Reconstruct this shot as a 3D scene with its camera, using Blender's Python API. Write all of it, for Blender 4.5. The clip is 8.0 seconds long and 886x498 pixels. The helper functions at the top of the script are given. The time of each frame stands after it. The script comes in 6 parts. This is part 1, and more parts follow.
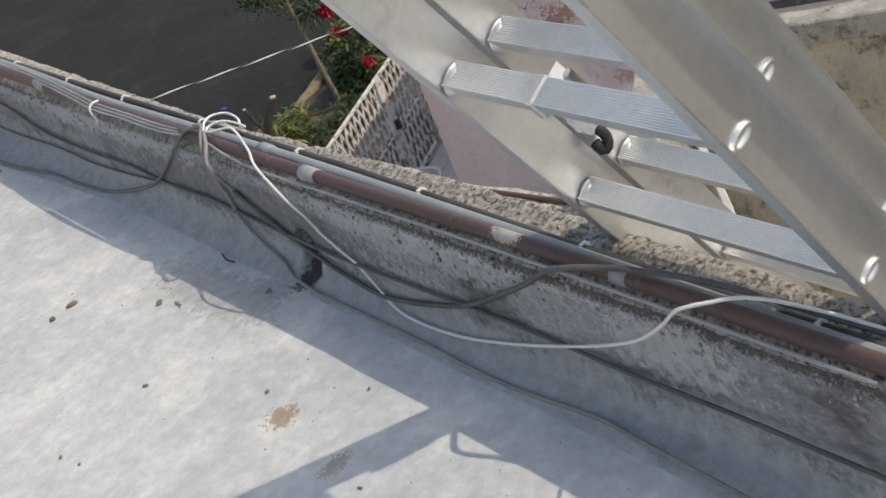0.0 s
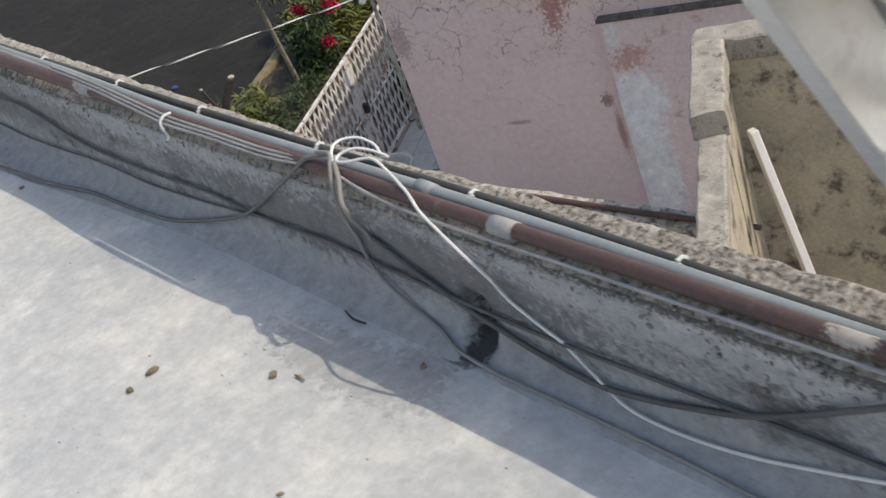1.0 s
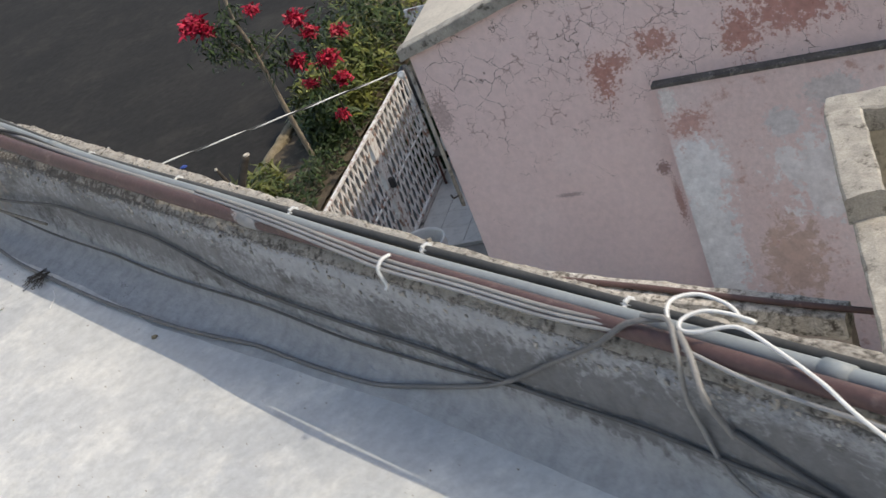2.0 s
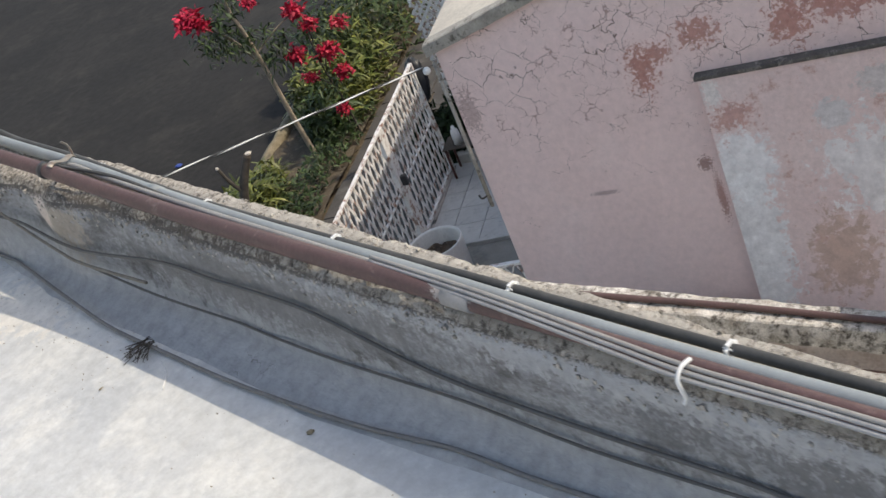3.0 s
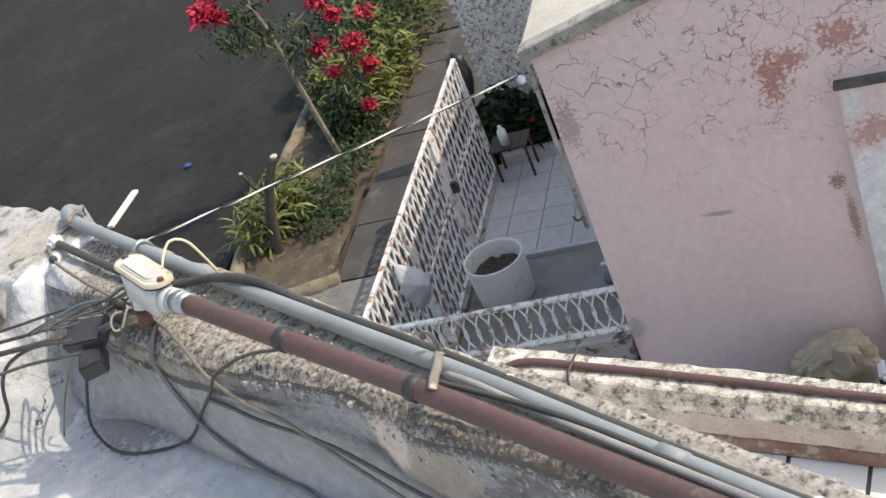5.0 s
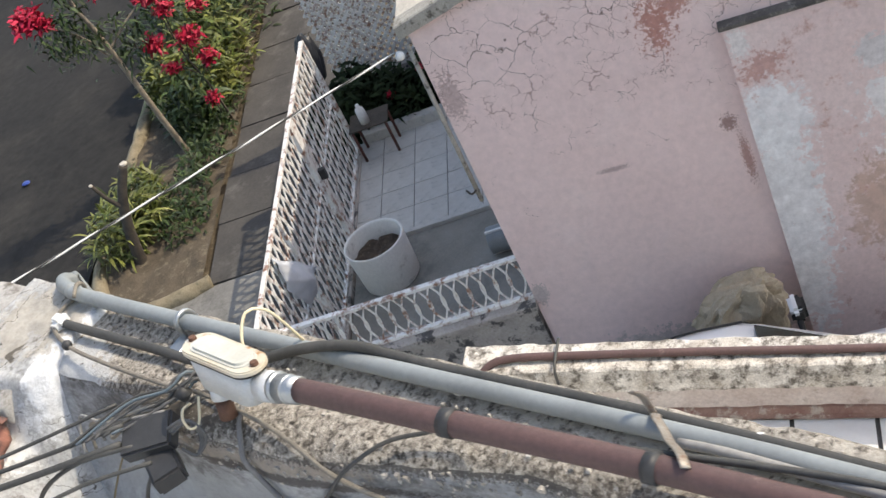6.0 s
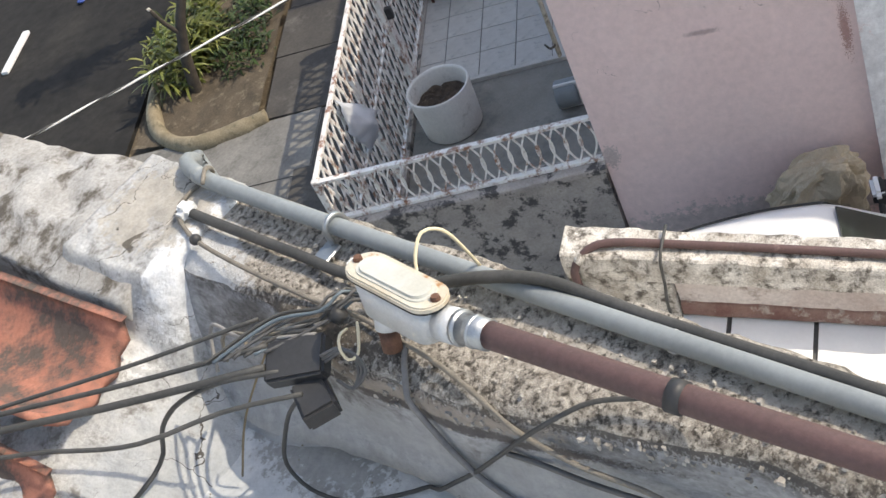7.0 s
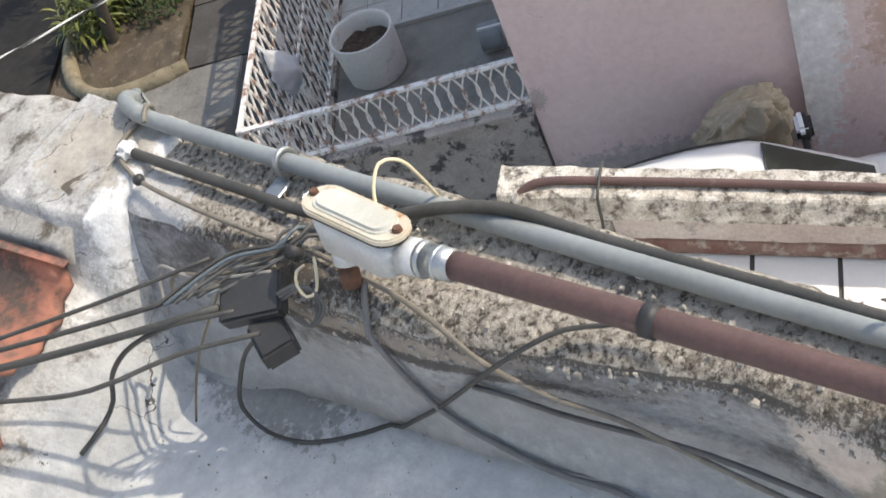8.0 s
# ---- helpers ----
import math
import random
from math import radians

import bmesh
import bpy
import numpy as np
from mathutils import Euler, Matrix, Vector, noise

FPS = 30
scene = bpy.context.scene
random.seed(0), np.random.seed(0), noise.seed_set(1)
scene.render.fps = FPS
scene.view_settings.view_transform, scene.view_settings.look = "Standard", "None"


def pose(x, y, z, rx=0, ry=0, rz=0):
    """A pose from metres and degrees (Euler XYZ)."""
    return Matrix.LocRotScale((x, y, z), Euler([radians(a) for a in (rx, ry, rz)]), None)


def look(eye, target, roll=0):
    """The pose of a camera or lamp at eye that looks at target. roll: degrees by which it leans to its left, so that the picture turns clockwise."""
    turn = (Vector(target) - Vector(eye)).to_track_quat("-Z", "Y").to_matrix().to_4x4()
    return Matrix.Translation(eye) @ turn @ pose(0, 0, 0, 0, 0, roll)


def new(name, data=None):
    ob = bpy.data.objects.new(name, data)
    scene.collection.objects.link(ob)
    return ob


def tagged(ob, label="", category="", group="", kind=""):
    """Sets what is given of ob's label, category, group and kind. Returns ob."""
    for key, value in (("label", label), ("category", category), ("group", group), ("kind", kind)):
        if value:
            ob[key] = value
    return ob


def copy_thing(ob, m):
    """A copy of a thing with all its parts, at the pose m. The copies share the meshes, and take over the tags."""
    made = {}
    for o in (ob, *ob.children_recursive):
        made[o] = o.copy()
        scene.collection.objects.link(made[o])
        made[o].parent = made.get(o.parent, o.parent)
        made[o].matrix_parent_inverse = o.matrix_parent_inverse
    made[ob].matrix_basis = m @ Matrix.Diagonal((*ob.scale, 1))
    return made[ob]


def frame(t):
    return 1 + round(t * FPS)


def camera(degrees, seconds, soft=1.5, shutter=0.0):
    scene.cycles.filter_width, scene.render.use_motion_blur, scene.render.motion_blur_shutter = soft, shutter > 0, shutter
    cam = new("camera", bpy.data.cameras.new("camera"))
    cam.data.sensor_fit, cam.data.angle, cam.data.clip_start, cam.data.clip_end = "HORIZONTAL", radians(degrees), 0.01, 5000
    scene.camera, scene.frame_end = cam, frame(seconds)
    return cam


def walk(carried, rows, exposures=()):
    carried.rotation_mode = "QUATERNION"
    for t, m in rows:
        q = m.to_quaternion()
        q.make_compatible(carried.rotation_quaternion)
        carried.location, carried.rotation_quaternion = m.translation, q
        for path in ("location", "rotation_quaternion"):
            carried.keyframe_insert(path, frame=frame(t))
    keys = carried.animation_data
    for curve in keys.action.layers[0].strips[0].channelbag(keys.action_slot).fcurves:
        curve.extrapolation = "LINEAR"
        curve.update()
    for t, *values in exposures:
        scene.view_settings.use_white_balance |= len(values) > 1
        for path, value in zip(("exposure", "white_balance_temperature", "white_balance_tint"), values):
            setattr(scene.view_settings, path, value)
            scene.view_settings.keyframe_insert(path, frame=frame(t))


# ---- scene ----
cam = camera(37.6, 8.0, shutter=0.2)
PATH = [
    (0, (-0.799, -0.226, 1.241), (-0.013, 1.339, 0.276), -23.1),
    (0.5, (-0.846, 0.12, 1.227), (0.056, 1.614, 0.25), -20.7),
    (1, (-0.825, 0.498, 1.237), (0.018, 1.992, 0.209), -21.3),
    (1.5, (-0.851, 0.896, 1.243), (0.04, 2.391, 0.257), -23.3),
    (2, (-0.824, 1.283, 1.233), (0.083, 2.787, 0.276), -22.8),
    (3.3, (-0.77, 2.157, 1.254), (0.14, 3.624, 0.245), -24.0),
    (3.5, (-0.722, 2.318, 1.253), (0.157, 3.791, 0.225), -23.9),
    (4, (-0.651, 2.691, 1.283), (0.224, 4.166, 0.255), -22.2),
    (4.5, (-0.674, 3.072, 1.314), (0.217, 4.536, 0.284), -25.2),
    (4.7, (-0.659, 3.218, 1.3), (0.249, 4.68, 0.28), -24.6),
    (5.8, (-0.624, 3.867, 1.34), (0.388, 5.161, 0.198), -26.7),
    (6, (-0.656, 3.971, 1.344), (0.392, 5.22, 0.185), -27.5),
    (6.5, (-0.643, 4.169, 1.335), (0.339, 5.374, 0.077), -25.4),
    (7, (-0.567, 4.297, 1.334), (0.278, 5.55, 0.024), -27.3),
    (7.5, (-0.572, 4.321, 1.326), (0.332, 5.511, -0.004), -26.7),
    (8, (-0.588, 4.348, 1.309), (0.264, 5.493, -0.092), -27.0),
]
walk(cam, [(t, look(eye, target, roll)) for t, eye, target, roll in PATH], [(0.0, -0.25, 7450, 9), (2.0, -0.15, 7450, 9), (4.0, 0.2, 7450, 9), (6.0, 0.38, 7450, 9), (8.0, 0.28, 7450, 9)])

# World: metres, z up; the roof floor is z = 0, the parapet runs along y.
SUN = Vector((0.63, -0.56, 0.95)).normalized()
world = bpy.data.worlds.new("sky")
scene.world = world
world.use_nodes = True
_n = world.node_tree.nodes
_sky = _n.new("ShaderNodeTexSky")
_sky.sky_type, _sky.sun_disc = "NISHITA", False
_sky.sun_elevation = math.asin(SUN.z)
_sky.sun_rotation = math.atan2(SUN.x, SUN.y)
_sky.air_density, _sky.dust_density = 1.0, 1.5
_bg = _n["Background"]
_bg.inputs["Strength"].default_value = 0.25
world.node_tree.links.new(_sky.outputs[0], _bg.inputs["Color"])
sun = new("sun", bpy.data.lights.new("sun", "SUN"))
sun.data.energy, sun.data.angle, sun.data.color = 2.75, radians(0.6), (1.0, 0.95, 0.87)
sun.matrix_world = SUN.to_track_quat("Z", "Y").to_matrix().to_4x4()


# ---- materials ----
def mat(name, c1, c2, scale=6.0, c3=None, s3=2.5, t3=0.58, w3=0.06, rough=0.8, metal=0.0, bump=0.25, bscale=70.0,
        grain=0.25, island=0.0, spec=0.4, stretch=None):
    """Two mottled colours, fine grain, optional stain colour, bump."""
    m = bpy.data.materials.new(name)
    m.use_nodes = True
    n, l = m.node_tree.nodes, m.node_tree.links
    b = n["Principled BSDF"]
    b.inputs["Roughness"].default_value, b.inputs["Metallic"].default_value = rough, metal
    b.inputs["Specular IOR Level"].default_value = spec
    tc = n.new("ShaderNodeTexCoord")
    place = tc.outputs["Object"]
    if stretch:
        mp = n.new("ShaderNodeMapping")
        mp.inputs["Scale"].default_value = stretch
        l.new(place, mp.inputs["Vector"])
        place = mp.outputs[0]

    def noise_tex(s, d=6.0, r=0.6):
        t = n.new("ShaderNodeTexNoise")
        t.inputs["Scale"].default_value, t.inputs["Detail"].default_value, t.inputs["Roughness"].default_value = s, d, r
        l.new(place, t.inputs["Vector"])
        return t.outputs["Fac"]

    def step(fac, a, w):
        r = n.new("ShaderNodeMapRange")
        r.inputs["From Min"].default_value, r.inputs["From Max"].default_value = a - w, a + w
        l.new(fac, r.inputs["Value"])
        return r.outputs[0]

    def mixc(fac, a, b_):
        x = n.new("ShaderNodeMix")
        x.data_type = "RGBA"
        for sock, v in ((x.inputs[0], fac), (x.inputs[6], a), (x.inputs[7], b_)):
            if isinstance(v, tuple):
                sock.default_value = (*v, 1)
            elif isinstance(v, float):
                sock.default_value = v
            else:
                l.new(v, sock)
        return x.outputs[2]

    col = mixc(step(noise_tex(scale), 0.5, 0.16), c1, c2)
    if c3:
        col = mixc(step(noise_tex(s3, 10.0, 0.72), t3, w3), col, c3)
    g = noise_tex(scale * 14, 4.0, 0.7)
    k = n.new("ShaderNodeMapRange")
    k.inputs["From Min"].default_value, k.inputs["From Max"].default_value = 0.25, 0.75
    k.inputs["To Min"].default_value, k.inputs["To Max"].default_value = 1 - grain, 1 + grain
    l.new(g, k.inputs["Value"])
    hsv = n.new("ShaderNodeHueSaturation")
    l.new(col, hsv.inputs["Color"])
    if island:
        geo, oi = n.new("ShaderNodeNewGeometry"), n.new("ShaderNodeObjectInfo")
        ad = n.new("ShaderNodeMath")
        ad.operation = "ADD"
        l.new(geo.outputs["Random Per Island"], ad.inputs[0])
        l.new(oi.outputs["Random"], ad.inputs[1])
        wr = n.new("ShaderNodeMath")
        wr.operation = "FRACT"
        l.new(ad.outputs[0], wr.inputs[0])
        k2 = n.new("ShaderNodeMapRange")
        k2.inputs["To Min"].default_value, k2.inputs["To Max"].default_value = 1 - island, 1 + island
        l.new(wr.outputs[0], k2.inputs["Value"])
        mu = n.new("ShaderNodeMath")
        mu.operation = "MULTIPLY"
        l.new(k.outputs[0], mu.inputs[0])
        l.new(k2.outputs[0], mu.inputs[1])
        l.new(mu.outputs[0], hsv.inputs["Value"])
    else:
        l.new(k.outputs[0], hsv.inputs["Value"])
    l.new(hsv.outputs[0], b.inputs["Base Color"])
    if bump:
        bp = n.new("ShaderNodeBump")
        bp.inputs["Strength"].default_value, bp.inputs["Distance"].default_value = bump, 0.004
        l.new(noise_tex(bscale, 8.0, 0.65), bp.inputs["Height"])
        l.new(bp.outputs[0], b.inputs["Normal"])
    return m


def add_patches(m, rules):
    """Adds patches with a shape of their own to a material: rows of (centre, radii, ragged, colour)."""
    n, l = m.node_tree.nodes, m.node_tree.links
    b = n["Principled BSDF"]
    tc = n.new("ShaderNodeTexCoord")
    for centre, radii, ragged, colour in rules:
        nz = n.new("ShaderNodeTexNoise")
        nz.inputs["Detail"].default_value, nz.inputs["Roughness"].default_value = 9.0, 0.75
        nz.inputs["Scale"].default_value = 2.6 / min(radii)
        l.new(tc.outputs["Object"], nz.inputs["Vector"])
        ragged *= 2.0
        sub, div, ln = (n.new("ShaderNodeVectorMath") for _ in range(3))
        sub.operation, div.operation, ln.operation = "SUBTRACT", "DIVIDE", "LENGTH"
        sub.inputs[1].default_value, div.inputs[1].default_value = centre, radii
        l.new(tc.outputs["Object"], sub.inputs[0])
        l.new(sub.outputs[0], div.inputs[0])
        l.new(div.outputs[0], ln.inputs[0])
        ma = n.new("ShaderNodeMath")
        ma.operation = "MULTIPLY_ADD"
        ma.inputs[1].default_value = -ragged
        l.new(nz.outputs["Fac"], ma.inputs[0])
        l.new(ln.outputs["Value"], ma.inputs[2])
        mr = n.new("ShaderNodeMapRange")
        mr.inputs["From Min"].default_value, mr.inputs["From Max"].default_value = 1 - ragged * 0.5 - 0.14, 1 - ragged * 0.5 + 0.14
        mr.inputs["To Min"].default_value, mr.inputs["To Max"].default_value = 0.88, 0
        l.new(ma.outputs[0], mr.inputs["Value"])
        mx = n.new("ShaderNodeMix")
        mx.data_type = "RGBA"
        l.new(mr.outputs[0], mx.inputs[0])
        l.new(b.inputs["Base Color"].links[0].from_socket, mx.inputs[6])
        # the patch itself is mottled and grainy
        gr, gk, hs = n.new("ShaderNodeTexNoise"), n.new("ShaderNodeMapRange"), n.new("ShaderNodeHueSaturation")
        gr.inputs["Scale"].default_value, gr.inputs["Detail"].default_value, gr.inputs["Roughness"].default_value = min(40.0, 2.2 / min(radii)), 9.0, 0.72
        l.new(tc.outputs["Object"], gr.inputs["Vector"])
        gk.inputs["From Min"].default_value, gk.inputs["From Max"].default_value = 0.28, 0.72
        gk.inputs["To Min"].default_value, gk.inputs["To Max"].default_value = 0.70, 1.24
        l.new(gr.outputs["Fac"], gk.inputs["Value"])
        hs.inputs["Color"].default_value = (*colour, 1)
        l.new(gk.outputs[0], hs.inputs["Value"])
        l.new(hs.outputs[0], mx.inputs[7])
        l.new(mx.outputs[2], b.inputs["Base Color"])
    return m


def cracks(m, scale, width, colour, keep=0.5, zmin=None, kscale=1.1):
    """Thin dark cracks along uneven cells, only where a broad noise allows them."""
    n, l = m.node_tree.nodes, m.node_tree.links
    b = n["Principled BSDF"]
    tc = n.new("ShaderNodeTexCoord")
    wob = n.new("ShaderNodeTexNoise")
    wob.inputs["Scale"].default_value, wob.inputs["Detail"].default_value = scale * 1.7, 5.0
    l.new(tc.outputs["Object"], wob.inputs["Vector"])
    add = n.new("ShaderNodeVectorMath")
    add.operation = "MULTIPLY_ADD"
    add.inputs[1].default_value = (0.9 / scale,) * 3
    l.new(wob.outputs["Color"], add.inputs[0])
    l.new(tc.outputs["Object"], add.inputs[2])
    vo = n.new("ShaderNodeTexVoronoi")
    vo.feature = "DISTANCE_TO_EDGE"
    vo.inputs["Scale"].default_value = scale
    l.new(add.outputs[0], vo.inputs["Vector"])
    br = n.new("ShaderNodeTexNoise")
    br.inputs["Scale"].default_value, br.inputs["Detail"].default_value = kscale, 4.0
    l.new(tc.outputs["Object"], br.inputs["Vector"])
    k = n.new("ShaderNodeMapRange")
    k.inputs["From Min"].default_value, k.inputs["From Max"].default_value = keep - 0.05, keep + 0.12
    k.inputs["To Max"].default_value = width
    src = br.outputs["Fac"]
    if zmin is not None:
        sp = n.new("ShaderNodeSeparateXYZ")
        l.new(tc.outputs["Object"], sp.inputs[0])
        zr = n.new("ShaderNodeMapRange")
        zr.inputs["From Min"].default_value, zr.inputs["From Max"].default_value = zmin, zmin + 1.2
        zr.inputs["To Min"].default_value, zr.inputs["To Max"].default_value = -0.16, 0.12
        l.new(sp.outputs["Z"], zr.inputs["Value"])
        ad = n.new("ShaderNodeMath")
        l.new(br.outputs["Fac"], ad.inputs[0])
        l.new(zr.outputs[0], ad.inputs[1])
        src = ad.outputs[0]
    l.new(src, k.inputs["Value"])
    lt = n.new("ShaderNodeMath")
    lt.operation = "LESS_THAN"
    l.new(vo.outputs["Distance"], lt.inputs[0])
    l.new(k.outputs[0], lt.inputs[1])
    mx = n.new("ShaderNodeMix")
    mx.data_type = "RGBA"
    l.new(lt.outputs[0], mx.inputs[0])
    l.new(b.inputs["Base Color"].links[0].from_socket, mx.inputs[6])
    mx.inputs[7].default_value = (*colour, 1)
    l.new(mx.outputs[2], b.inputs["Base Color"])
    return m


M_FLOOR = mat("roof_cement", (0.56, 0.565, 0.55), (0.47, 0.485, 0.49), 2.2, (0.66, 0.655, 0.62), 5.0, 0.56, 0.08, 0.75, 0, 0.45, 70, 0.17)
add_patches(M_FLOOR, [((-0.3, 5.15, 0), (0.12, 0.2, 0.2), 2.4, (0.66, 0.645, 0.60)), ((-0.1, 5.5, 0), (0.05, 0.12, 0.2), 2.4, (0.30, 0.29, 0.27)), ((-0.27, 1.66, 0), (0.028, 0.028, 0.2), 3.2, (0.33, 0.24, 0.15)), ((-0.29, 1.45, 0), (0.03, 0.018, 0.2), 3.0, (0.36, 0.31, 0.25)),
               ((0.0, 2.01, 0), (0.035, 0.036, 0.2), 1.2, (0.13, 0.12, 0.11)), ((-0.07, 2.06, 0), (0.05, 0.07, 0.2), 2.6, (0.38, 0.375, 0.36)), ((-0.14, 4.75, 0), (0.09, 0.16, 0.2), 2.2, (0.68, 0.655, 0.60)),
               ((-0.12, 2.2, 0), (0.06, 0.22, 0.2), 2.0, (0.42, 0.42, 0.41))])
M_FACE = mat("parapet_render", (0.335, 0.34, 0.345), (0.225, 0.23, 0.235), 8.0, (0.13, 0.125, 0.12), 11.0, 0.56, 0.07, 0.85, 0, 1.0, 75, 0.38, stretch=(1.0, 0.6, 1.1))
# The last patch paints the dark depth of the drain hole into the colour.
add_patches(M_FACE, [((0.0, 4.64, 0.15), (0.1, 0.09, 0.12), 1.2, (0.34, 0.30, 0.25)),
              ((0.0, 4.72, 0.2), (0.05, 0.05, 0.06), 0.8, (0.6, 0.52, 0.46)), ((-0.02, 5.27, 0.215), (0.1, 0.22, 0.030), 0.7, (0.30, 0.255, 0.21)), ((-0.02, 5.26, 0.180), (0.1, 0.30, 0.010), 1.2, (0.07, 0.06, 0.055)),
              ((0.02, 2.9, 0.21), (0.05, 0.6, 0.04), 2.4, (0.40, 0.405, 0.41)), ((0.02, 1.6, 0.20), (0.05, 0.5, 0.05), 2.6, (0.40, 0.40, 0.40)),
              ((0.02, 3.9, 0.14), (0.05, 0.5, 0.05), 2.4, (0.20, 0.20, 0.20)), ((0.03, 2.3, 0.13), (0.05, 0.6, 0.05), 2.4, (0.17, 0.17, 0.17)),
              ((0.0, 5.15, 0.03), (0.3, 0.62, 0.12), 1.0, (0.33, 0.34, 0.345)), ((0.0, 2.0, 0.0), (0.4, 6.5, 0.07), 1.5, (0.37, 0.38, 0.385)),
              ((0.04, 1.35, 0.215), (0.06, 0.25, 0.016), 2.2, (0.50, 0.49, 0.47)), ((0.04, 0.95, 0.17), (0.06, 0.12, 0.05), 2.6, (0.46, 0.45, 0.44)),

              # a paler strip at the top edge, with a thin dark ragged line just under it
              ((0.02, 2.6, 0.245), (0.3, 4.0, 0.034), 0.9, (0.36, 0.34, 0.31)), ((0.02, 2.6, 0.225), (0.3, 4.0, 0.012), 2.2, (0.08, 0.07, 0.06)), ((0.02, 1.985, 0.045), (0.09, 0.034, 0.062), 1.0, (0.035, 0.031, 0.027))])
cracks(M_FACE, 7.0, 0.010, (0.15, 0.145, 0.14), 0.68, None, 4.0)
M_TOP = mat("weathered_concrete_top", (0.54, 0.495, 0.43), (0.22, 0.195, 0.165), 95.0, (0.06, 0.052, 0.043), 105.0, 0.545, 0.06, 0.95, 0, 1.0, 220, 0.7)
add_patches(M_TOP, [((-0.025, 5.47, 0.23), (0.022, 0.22, 0.04), 2.6, (0.09, 0.075, 0.06)),
             ((0.015, 4.1, 0.23), (0.02, 0.6, 0.04), 2.6, (0.12, 0.10, 0.085)), ((0.02, 2.6, 0.23), (0.025, 0.9, 0.05), 2.4, (0.11, 0.095, 0.08)),
             ((-0.05, 5.70, 0.23), (0.12, 0.09, 0.08), 1.2, (0.60, 0.605, 0.60)), ((0.09, 3.3, 0.23), (0.05, 1.6, 0.05), 2.6, (0.47, 0.435, 0.38))])
M_CRUMB = mat("mortar_crumb", (0.46, 0.43, 0.39), (0.30, 0.275, 0.24), 60.0, rough=0.95, bump=0.6, bscale=250, grain=0.3, island=0.35)
M_TOPW = mat("limewashed_mortar", (0.44, 0.43, 0.41), (0.31, 0.295, 0.27), 11.0, (0.12, 0.105, 0.085), 12.0, 0.54, 0.05, 0.9, 0, 0.9, 60, 0.25)
M_LIME = mat("flaking_limewash", (0.50, 0.50, 0.49), (0.35, 0.35, 0.34), 14.0, (0.20, 0.19, 0.175), 19.0, 0.55, 0.06, 0.9, 0, 1.0, 70, 0.25)
add_patches(M_LIME, [((0.02, 5.74, 0.2), (0.11, 0.05, 0.09), 1.1, (0.72, 0.73, 0.735)), ((0.06, 5.86, 0.24), (0.08, 0.10, 0.05), 1.6, (0.40, 0.37, 0.32)),
              ((-0.12, 5.80, 0.14), (0.05, 0.04, 0.08), 2.4, (0.66, 0.66, 0.65)), ((-0.35, 5.66, 0.05), (0.3, 0.09, 0.1), 1.5, (0.45, 0.46, 0.46))])
cracks(M_LIME, 7.0, 0.008, (0.10, 0.09, 0.08), 0.58, None, 4.0)
cracks(M_TOPW, 6.0, 0.010, (0.10, 0.09, 0.08), 0.56, None, 3.0)
M_MOULD = mat("mouldy_white_wall", (0.66, 0.63, 0.58), (0.36, 0.325, 0.28), 14.0, (0.10, 0.088, 0.074), 24.0, 0.545, 0.07, 0.92, 0, 0.8, 90, 0.5)
M_BAND = mat("stained_pale_plaster", (0.55, 0.50, 0.47), (0.42, 0.35, 0.32), 6.0, (0.16, 0.12, 0.10), 7.0, 0.62, 0.06, 0.9, 0, 0.4, 50, 0.2)
M_REDBAND = mat("faded_red_paint", (0.17, 0.088, 0.074), (0.25, 0.165, 0.14), 9.0, (0.36, 0.31, 0.27), 12, 0.58, 0.04, 0.8, 0, 0.3, 60, 0.2)
M_COPE = mat("grey_concrete_coping", (0.42, 0.39, 0.34), (0.27, 0.25, 0.22), 10.0, (0.10, 0.09, 0.075), 12.0, 0.6, 0.05, 0.92, 0, 0.8, 70, 0.3)
M_CREAM = mat("stained_cream_wall", (0.50, 0.44, 0.34), (0.36, 0.32, 0.26), 4.0, (0.10, 0.09, 0.075), 5.0, 0.58, 0.05, 0.88, 0, 0.4, 40, 0.18)
M_PINK = mat("old_pink_paint", (0.79, 0.62, 0.595), (0.74, 0.575, 0.55), 1.3, (0.78, 0.625, 0.60), 2.2, 0.6, 0.08, 0.88, 0, 0.3, 40, 0.09)
cracks(M_PINK, 4.6, 0.012, (0.22, 0.155, 0.14), 0.56, -3.9, 3.2)
cracks(M_PINK, 10.0, 0.05, (0.46, 0.32, 0.30), 0.68, -4.2, 5.0)
M_PATCHY = mat("peeling_pink_and_white_paint", (0.70, 0.545, 0.525), (0.73, 0.60, 0.58), 2.0, (0.55, 0.36, 0.32), 5.0, 0.61, 0.04, 0.88, 0, 0.35, 40, 0.12)
M_ROOFP = mat("pale_roof_screed", (0.62, 0.56, 0.47), (0.50, 0.45, 0.38), 3.0, (0.25, 0.22, 0.18), 4.0, 0.64, 0.06, 0.9, 0, 0.4, 40, 0.2)
M_PEELG = mat("peeling_grey_base_wall", (0.44, 0.395, 0.36), (0.32, 0.285, 0.26), 3.5, (0.085, 0.08, 0.078), 5.5, 0.56, 0.03, 0.9, 0, 0.6, 40, 0.2)
M_PCEM = mat("porch_cement", (0.28, 0.265, 0.235), (0.215, 0.205, 0.18), 3.0, (0.14, 0.14, 0.13), 2.0, 0.6, 0.08, 0.8, 0, 0.2, 50, 0.12)
